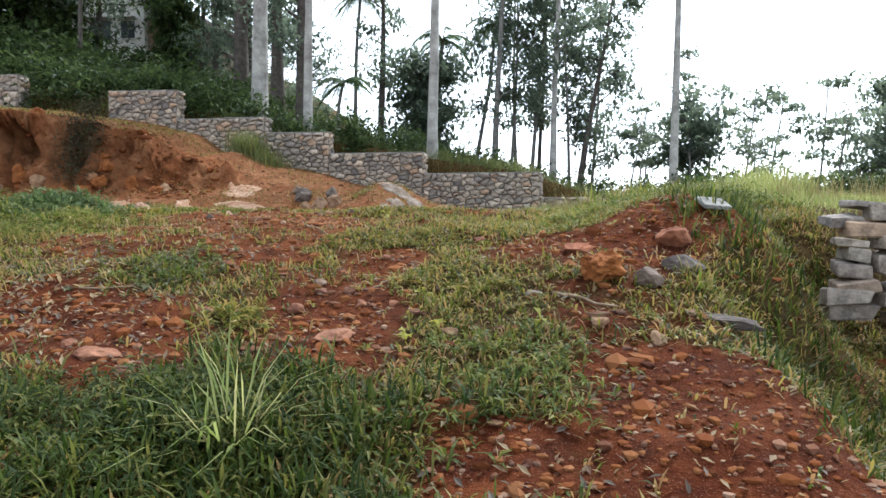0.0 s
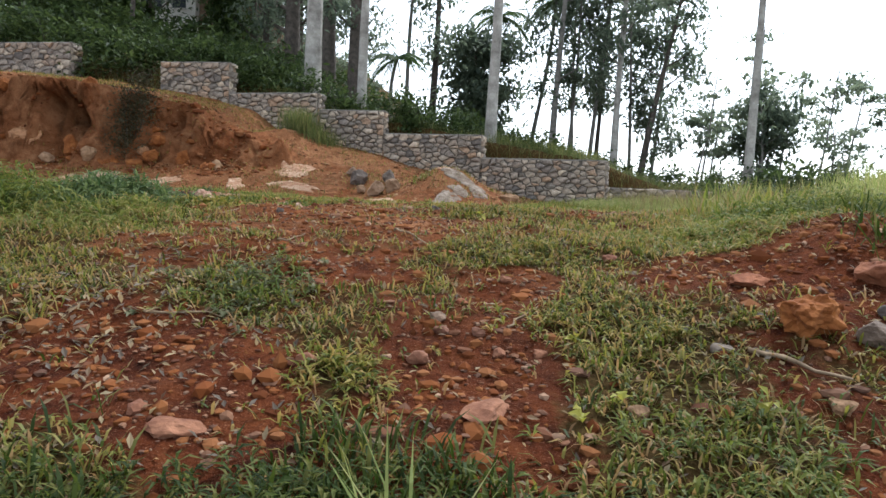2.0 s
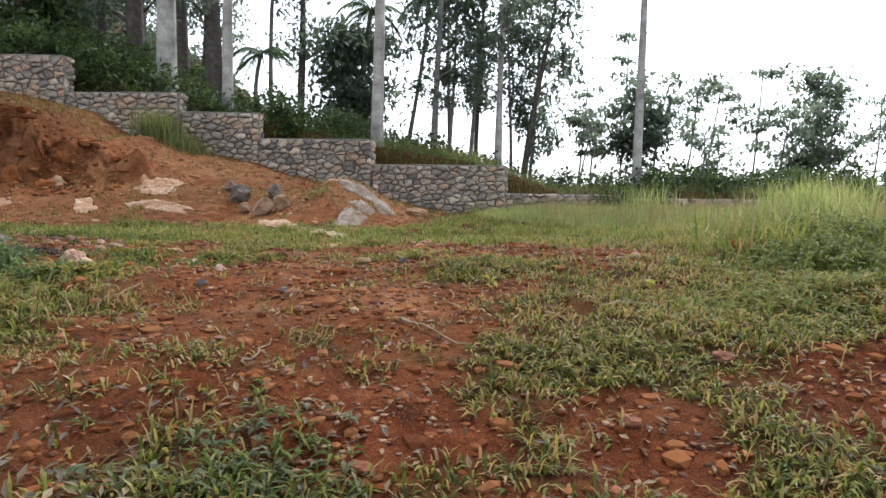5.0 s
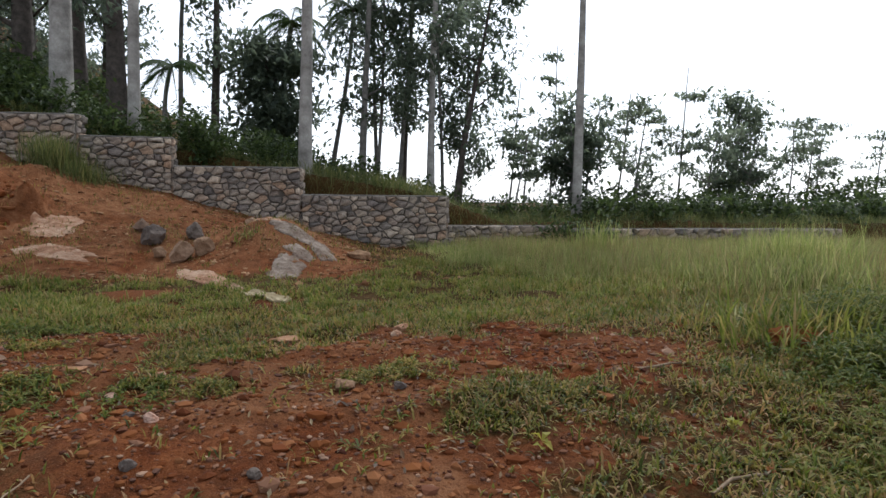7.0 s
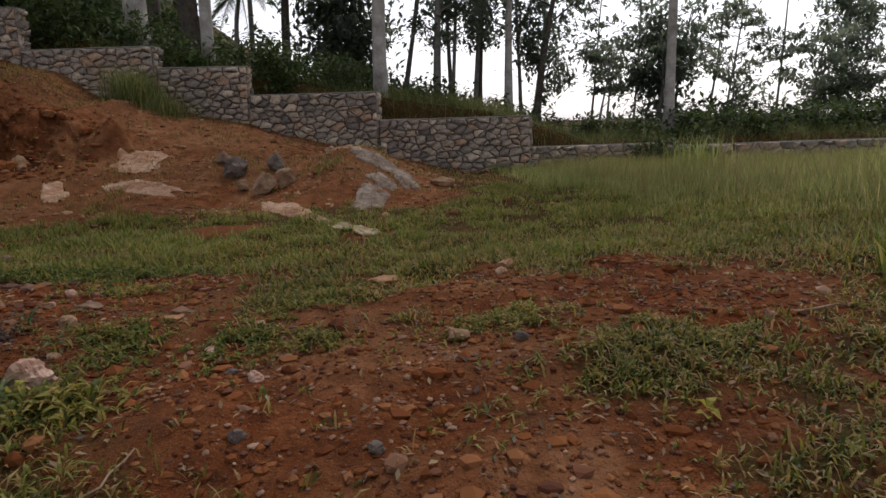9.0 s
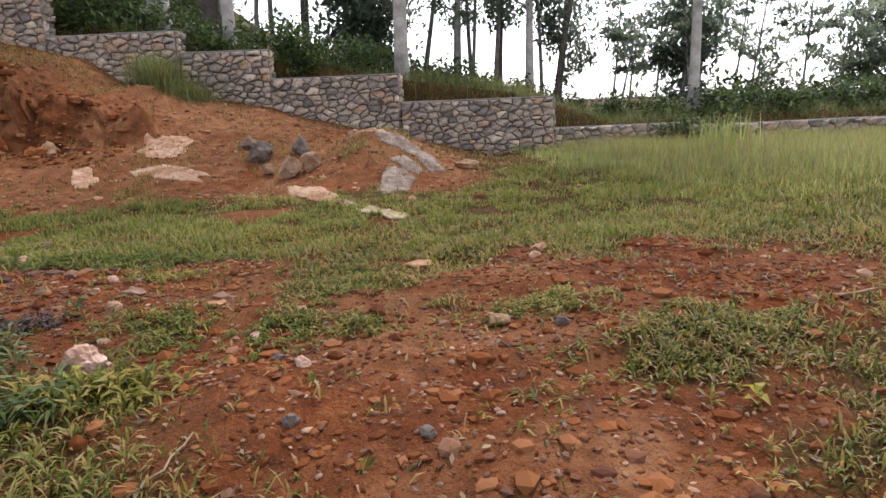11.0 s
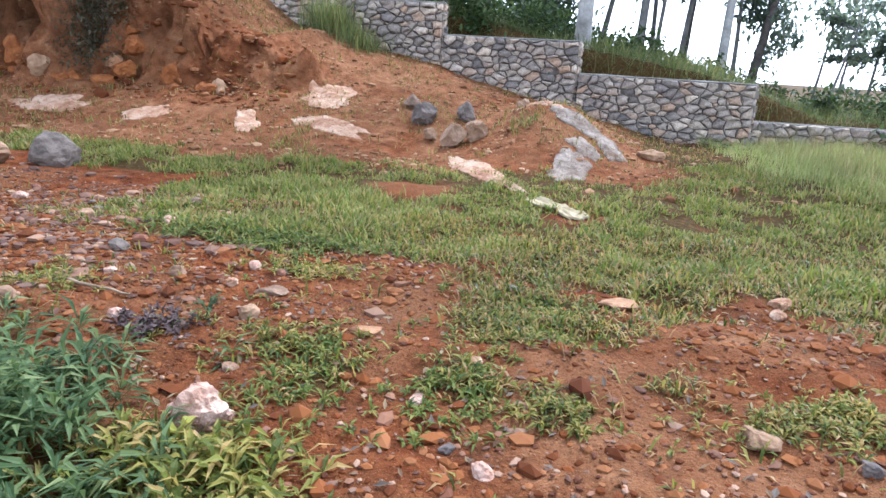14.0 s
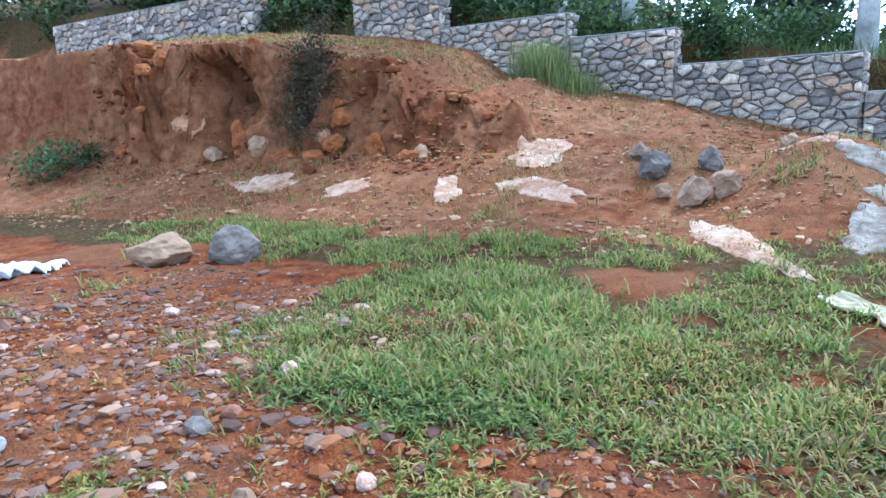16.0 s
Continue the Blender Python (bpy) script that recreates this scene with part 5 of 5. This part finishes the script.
grass("gully_grass", gx, gy, 0.17, 0.013, 0.7, M_DEEP, "rank green grass in a gully", 318)
sx, sy = strewn(4000, 0.1, 3.4, 0.6, 3.8, lambda x, y: step(bump(x, y, 1.75, 2.3, 1.1, 0.85) + 0.35 * vnoise(x, y, 0.35, 66), 0.2, 0.6), 319)
gx, gy = tufted(sx, sy, 5, 0.04, 320)
grass("start_grass", gx, gy, 0.15, 0.011, 0.9, M_DEEP, "thick green grass beside the start of the walk", 321)


def grass_clump(name, x, y, n, radius, height, width, lean, mat, label, seed):
    """One tussock whose blades rise from a common foot."""
    r = np.random.default_rng(seed)
    px, py = x + r.normal(0, radius, n), y + r.normal(0, radius, n)
    me = blade_mesh(name, px, py, terrain(px, py), height, width, lean, seed)
    return thing(name, me, mat, label, "grass", "grass clumps", "stuff")


grass_clump("grass_clump", 1.75, 2.75, 70, 0.05, 0.42, 0.009, 1.0, M_TALL, "pale tussock of long grass blades", 330)
grass_clump("grass_clump", 7.6, 13.0, 1700, 0.42, 0.78, 0.008, 0.5, M_TALL, "high clump of coarse green grass", 331)
grass_clump("grass_clump", 6.5, 11.6, 900, 0.42, 0.5, 0.008, 0.6, M_TALL, "clump of coarse green grass", 332)
grass_clump("grass_clump", -5.35, 21.6, 900, 0.3, 0.8, 0.012, 0.5, M_RANK, "yellowish clump of grass against the wall", 333)
grass_clump("grass_clump", -4.7, 21.7, 450, 0.3, 0.5, 0.012, 0.5, M_RANK, "yellowish clump of grass below the wall", 334)
grass_clump("grass_clump", 7.0, 18.5, 220, 0.3, 0.8, 0.014, 0.35, M_TALL, "tuft of straw-coloured seeding grass", 335)
grass_clump("grass_clump", 4.6, 9.3, 500, 0.35, 0.42, 0.016, 0.7, M_LAWN, "bright green grass clump at the meadow edge", 336)
grass_clump("grass_clump", 4.1, 4.75, 70, 0.1, 0.16, 0.011, 0.9, M_LAWN, "green tuft between the gully stones", 337)


def leafy_mesh(name, px, py, pz, stem, leaves, length, width, seed):
    """Low plants: each foot bears pointed, folded leaves that spring from its stem and arch over."""
    r = np.random.default_rng(seed)
    n = len(px) * leaves
    up = np.repeat(stem, leaves) * r.uniform(0.1, 1.0, n)
    sway, bend = np.repeat(r.uniform(0, 2 * np.pi, len(px)), leaves), np.repeat(r.uniform(0, 0.5, len(px)), leaves)
    b = np.stack([np.repeat(px, leaves) + np.cos(sway) * bend * up, np.repeat(py, leaves) + np.sin(sway) * bend * up, np.repeat(pz, leaves) + up], -1)
    az, lift = r.uniform(0, 2 * np.pi, n), r.normal(0.55, 0.35, n)
    L, W = length * r.uniform(0.55, 1.3, n), width * r.uniform(0.7, 1.3, n)
    out = np.stack([np.cos(az), np.sin(az), 0 * az], -1)
    side = np.stack([-np.sin(az), np.cos(az), r.normal(0, 0.25, n)], -1)
    z = np.array([0, 0, 1.0])
    mid = b + out * (L * 0.48 * np.cos(lift))[:, None] + z * (L * 0.48 * np.sin(lift))[:, None]
    tip = mid + out * (L * 0.52 * np.cos(lift - 0.75))[:, None] + z * (L * 0.52 * np.sin(lift - 0.75))[:, None]
    tip[:, 2] = np.maximum(tip[:, 2], np.repeat(pz, leaves) + 0.006)
    fold = z * (W * 0.16)[:, None]
    co = np.stack([b, mid + side * (W / 2)[:, None] + fold, mid, mid - side * (W / 2)[:, None] + fold, tip], 1)
    tri = np.array([[0, 2, 1], [0, 3, 2], [1, 2, 4], [2, 3, 4]])[None] + np.arange(n)[:, None, None] * 5
    return raw_mesh(name, co.reshape(-1, 3), tri.reshape(-1, 3), False)


def weed_patch(x, y, rx, ry, height, plants, length, width, mat, label, seed, leaves=9):
    """A patch of low leafy plants, thinning out towards its ragged edge."""
    r = np.random.default_rng(seed)
    px, py = x + r.normal(0, rx * 0.5, plants), y + r.normal(0, ry * 0.5, plants)
    fall = np.exp(-(((px - x) / rx) ** 2 + ((py - y) / ry) ** 2))
    return thing("weed_patch", leafy_mesh("weed_patch", px, py, terrain(px, py), height * (0.25 + 0.75 * fall) * r.uniform(0.5, 1.2, plants), leaves, length, width, seed), mat, label, "weeds", "weed patches", "stuff")


# lush weeds uphill, beside the walk
weed_patch(-2.45, 7.75, 0.62, 0.8, 0.28, 360, 0.16, 0.02, M_LUSH, "lush patch of narrow-leaved green weeds", 340, 15)
weed_patch(-3.2, 6.9, 0.9, 0.9, 0.42, 460, 0.16, 0.02, M_WEED, "lush patch of tall green weeds", 341, 15)
weed_patch(-1.9, 6.9, 0.6, 0.8, 0.14, 330, 0.12, 0.011, M_LAWN, "soft light green weeds on the bank", 353, 11)
weed_patch(4.5, 8.2, 0.7, 0.7, 0.25, 360, 0.11, 0.02, M_WEED, "green weeds at the meadow edge", 346, 11)
weed_patch(5.4, 9.4, 0.9, 0.9, 0.34, 420, 0.12, 0.02, M_WEED, "thick green weeds in the meadow", 347, 11)
weed_patch(1.55, 2.85, 0.75, 0.5, 0.12, 560, 0.085, 0.0125, M_DEEP, "dark green weeds beside the start of the walk", 354)
weed_patch(0.62, 2.6, 0.5, 0.5, 0.1, 280, 0.08, 0.0125, M_DEEP, "dark green weeds beside the start of the walk", 355)
for k, (x, y, rx, ry) in enumerate(GREEN[:-1]):
    big = rx * ry
    weed_patch(x, y, rx * 1.55, ry * 1.55, 0.025 + 0.035 * (y < 7), int(45 + 430 * big), 0.07 + 0.02 * (y < 7), 0.0125, M_WEED if k % 4 == 0 else M_SPRIG, "tangle of low green weeds on red soil", 400 + k)
weed_patch(-1.5, 7.98, 0.42, 0.26, 0.08, 80, 0.12, 0.021, M_SPRIG, "olive and yellowing weeds below a pale stone", 357, 8)
weed_patch(3.5, 7.0, 0.75, 0.7, 0.1, 280, 0.11, 0.013, M_LAWN, "fresh green weeds on the hump beside the gully", 358)
weed_patch(0.35, 5.1, 0.45, 0.5, 0.06, 60, 0.07, 0.021, M_GREYWEED, "grey-green broad-leaved weeds", 345, 8)
weed_patch(-2.2, 8.98, 0.22, 0.16, 0.07, 40, 0.06, 0.022, M_PURPLE, "withered purplish weeds on stony ground", 356, 8)
weed_patch(-2.4, 10.75, 0.9, 0.35, 0.07, 260, 0.09, 0.016, M_WEED, "bluish-green weeds along the grass", 348)
r_leaf = np.random.default_rng(360)
for k, (x, y) in enumerate([(2.27, 3.86), (2.42, 4.0), (2.95, 3.98), (2.28, 4.62), (1.56, 7.46), (2.76, 7.6), (-1.61, 8.14)]):
    thing("yellow_leaf_plant", leafy_mesh("yellow_leaf_plant", np.array([x]), np.array([y]), terrain(np.array([x]), np.array([y])), np.array([0.07]), 6, 0.075, 0.045, 361 + k), M_YELLOW,
          "small plant with yellow-green broad leaves", "plant", "yellow-leaved plants")

# gravel and dead leaves
bx, by = strewn(42000, -6.5, 6, 1.2, 13, lambda x, y: np.clip(0.85 - cover(x, y), 0.06, 1) ** 1.5, 370)
thing("gravel", pebble_mesh("gravel", bx, by, terrain(bx, by) + 0.002, np.random.default_rng(371).uniform(0.006, 0.02, len(bx)), 372), M_PEBBLE, "fine reddish gravel strewn over the soil", "gravel", kind="stuff")
bx, by = strewn(9000, -7.5, 5, 2, 13.5, lambda x, y: np.clip(0.75 - cover(x, y), 0.02, 1) ** 1.3 + 0.4 * bump(x, y, -4.4, 10.9, 2.0, 1.8) + 0.25 * bump(x, y, 1.9, 4.2, 0.8, 0.9) + 0.2 * bump(x, y, 3.2, 3.8, 0.7, 0.7), 373)
thing("stone_chips", pebble_mesh("stone_chips", bx, by, terrain(bx, by) + 0.004, np.random.default_rng(374).gamma(2.2, 0.007, len(bx)) + 0.006, 375, True), M_PEBBLE, "reddish and tan stone chips on the soil", "stone chips", kind="stuff")
bx, by = strewn(13000, -14, 3, 14.5, 22, lambda x, y: 0.35 + 0.5 * (vnoise(x, y, 0.8, 75) > 0), 376)
thing("slope_rubble", pebble_mesh("slope_rubble", bx, by, terrain(bx, by) + 0.003, np.random.default_rng(377).gamma(1.8, 0.011, len(bx)) + 0.007, 378, True), M_RUBBLE, "crumbled stone and earth lumps on the bare slope", "rubble", kind="stuff")
bx, by = strewn(13000, -4, 5, 1.5, 11, lambda x, y: 0.25 + 0.6 * step(y, 7.5, 5.5) * (vnoise(x, y, 0.6, 74) > -0.2), 379)
thing("dead_leaves", leaf_mesh("dead_leaves", np.stack([bx, by, terrain(bx, by) + 0.014], -1), 0.02, 0.0, 2.6, 380), M_DRY, "scattered dead leaves", "leaf litter", kind="stuff")

bx, by = strewn(2600, -1.6, 0.9, 3.6, 6.0, lambda x, y: bump(x, y, -0.35, 4.75, 0.7, 0.7), 397)
thing("leaf_litter", leaf_mesh("leaf_litter", np.stack([bx, by, terrain(bx, by) + np.random.default_rng(398).uniform(0.008, 0.035, len(bx))], -1), 0.024, 0.05, 2.6, 399), M_DRY, "heap of dry grey-brown leaves on red soil", "leaf litter", kind="stuff")
bx, by = strewn(30000, -6.5, 6, 1.2, 12.5, lambda x, y: np.clip(1.0 - cover(x, y), 0.1, 1), 382)
thing("soil_crumbs", pebble_mesh("soil_crumbs", bx, by, terrain(bx, by), np.random.default_rng(383).gamma(2.0, 0.008, len(bx)) + 0.005, 384), M_CRUMB, "crumbs and lumps of dark red soil", "soil", kind="stuff")
bx, by = strewn(1500, -16, -5.2, 17.8, 19.8, lambda x, y: 0.9 + 0 * x, 385)
thing("bank_clods", pebble_mesh("bank_clods", bx, by, terrain(bx, by), np.random.default_rng(386).gamma(1.6, 0.02, len(bx)) + 0.01, 387), M_CRUMB, "broken lumps of red earth on the cut bank", "soil", kind="stuff")
bx, by = strewn(4200, -8.5, -1.2, 8.6, 13.2, lambda x, y: 0.15 + 0.85 * step(bump(x, y, -4.6, 10.7, 2.4, 1.9), 0.25, 0.7), 388)
thing("broken_rock", pebble_mesh("broken_rock", bx, by, terrain(bx, by) + 0.004, np.random.default_rng(389).gamma(2.4, 0.010, len(bx)) + 0.008, 390, True), M_CHIPS, "grey and pinkish broken rock strewn over the ground", "stone chips", kind="stuff")
lx, ly = strewn(15000, -5, 5.5, 0.4, 12, lambda x, y: np.clip(cover(x, y) - 0.34, 0, 1) * (0.3 + 0.7 * (vnoise(x, y, 0.7, 63) > 0.1)), 391)
thing("creeping_weed", leafy_mesh("creeping_weed", lx, ly, terrain(lx, ly), np.full(len(lx), 0.03), 5, 0.062, 0.0125, 393), M_SPRIG, "tangled low weeds with narrow leaves", "weeds", kind="stuff")
sx, sy = strewn(7000, 4.0, 20, 9.0, 21.2, lambda x, y: meadow(x, y) * step(y, 9.0, 12.0), 394)
gx, gy = tufted(sx, sy, 3, 0.05, 395)
grass("seeding_grass", gx, gy, 0.5, 0.0055, 0.35, M_SEED, "thin brownish stalks of seeding grass", 396)
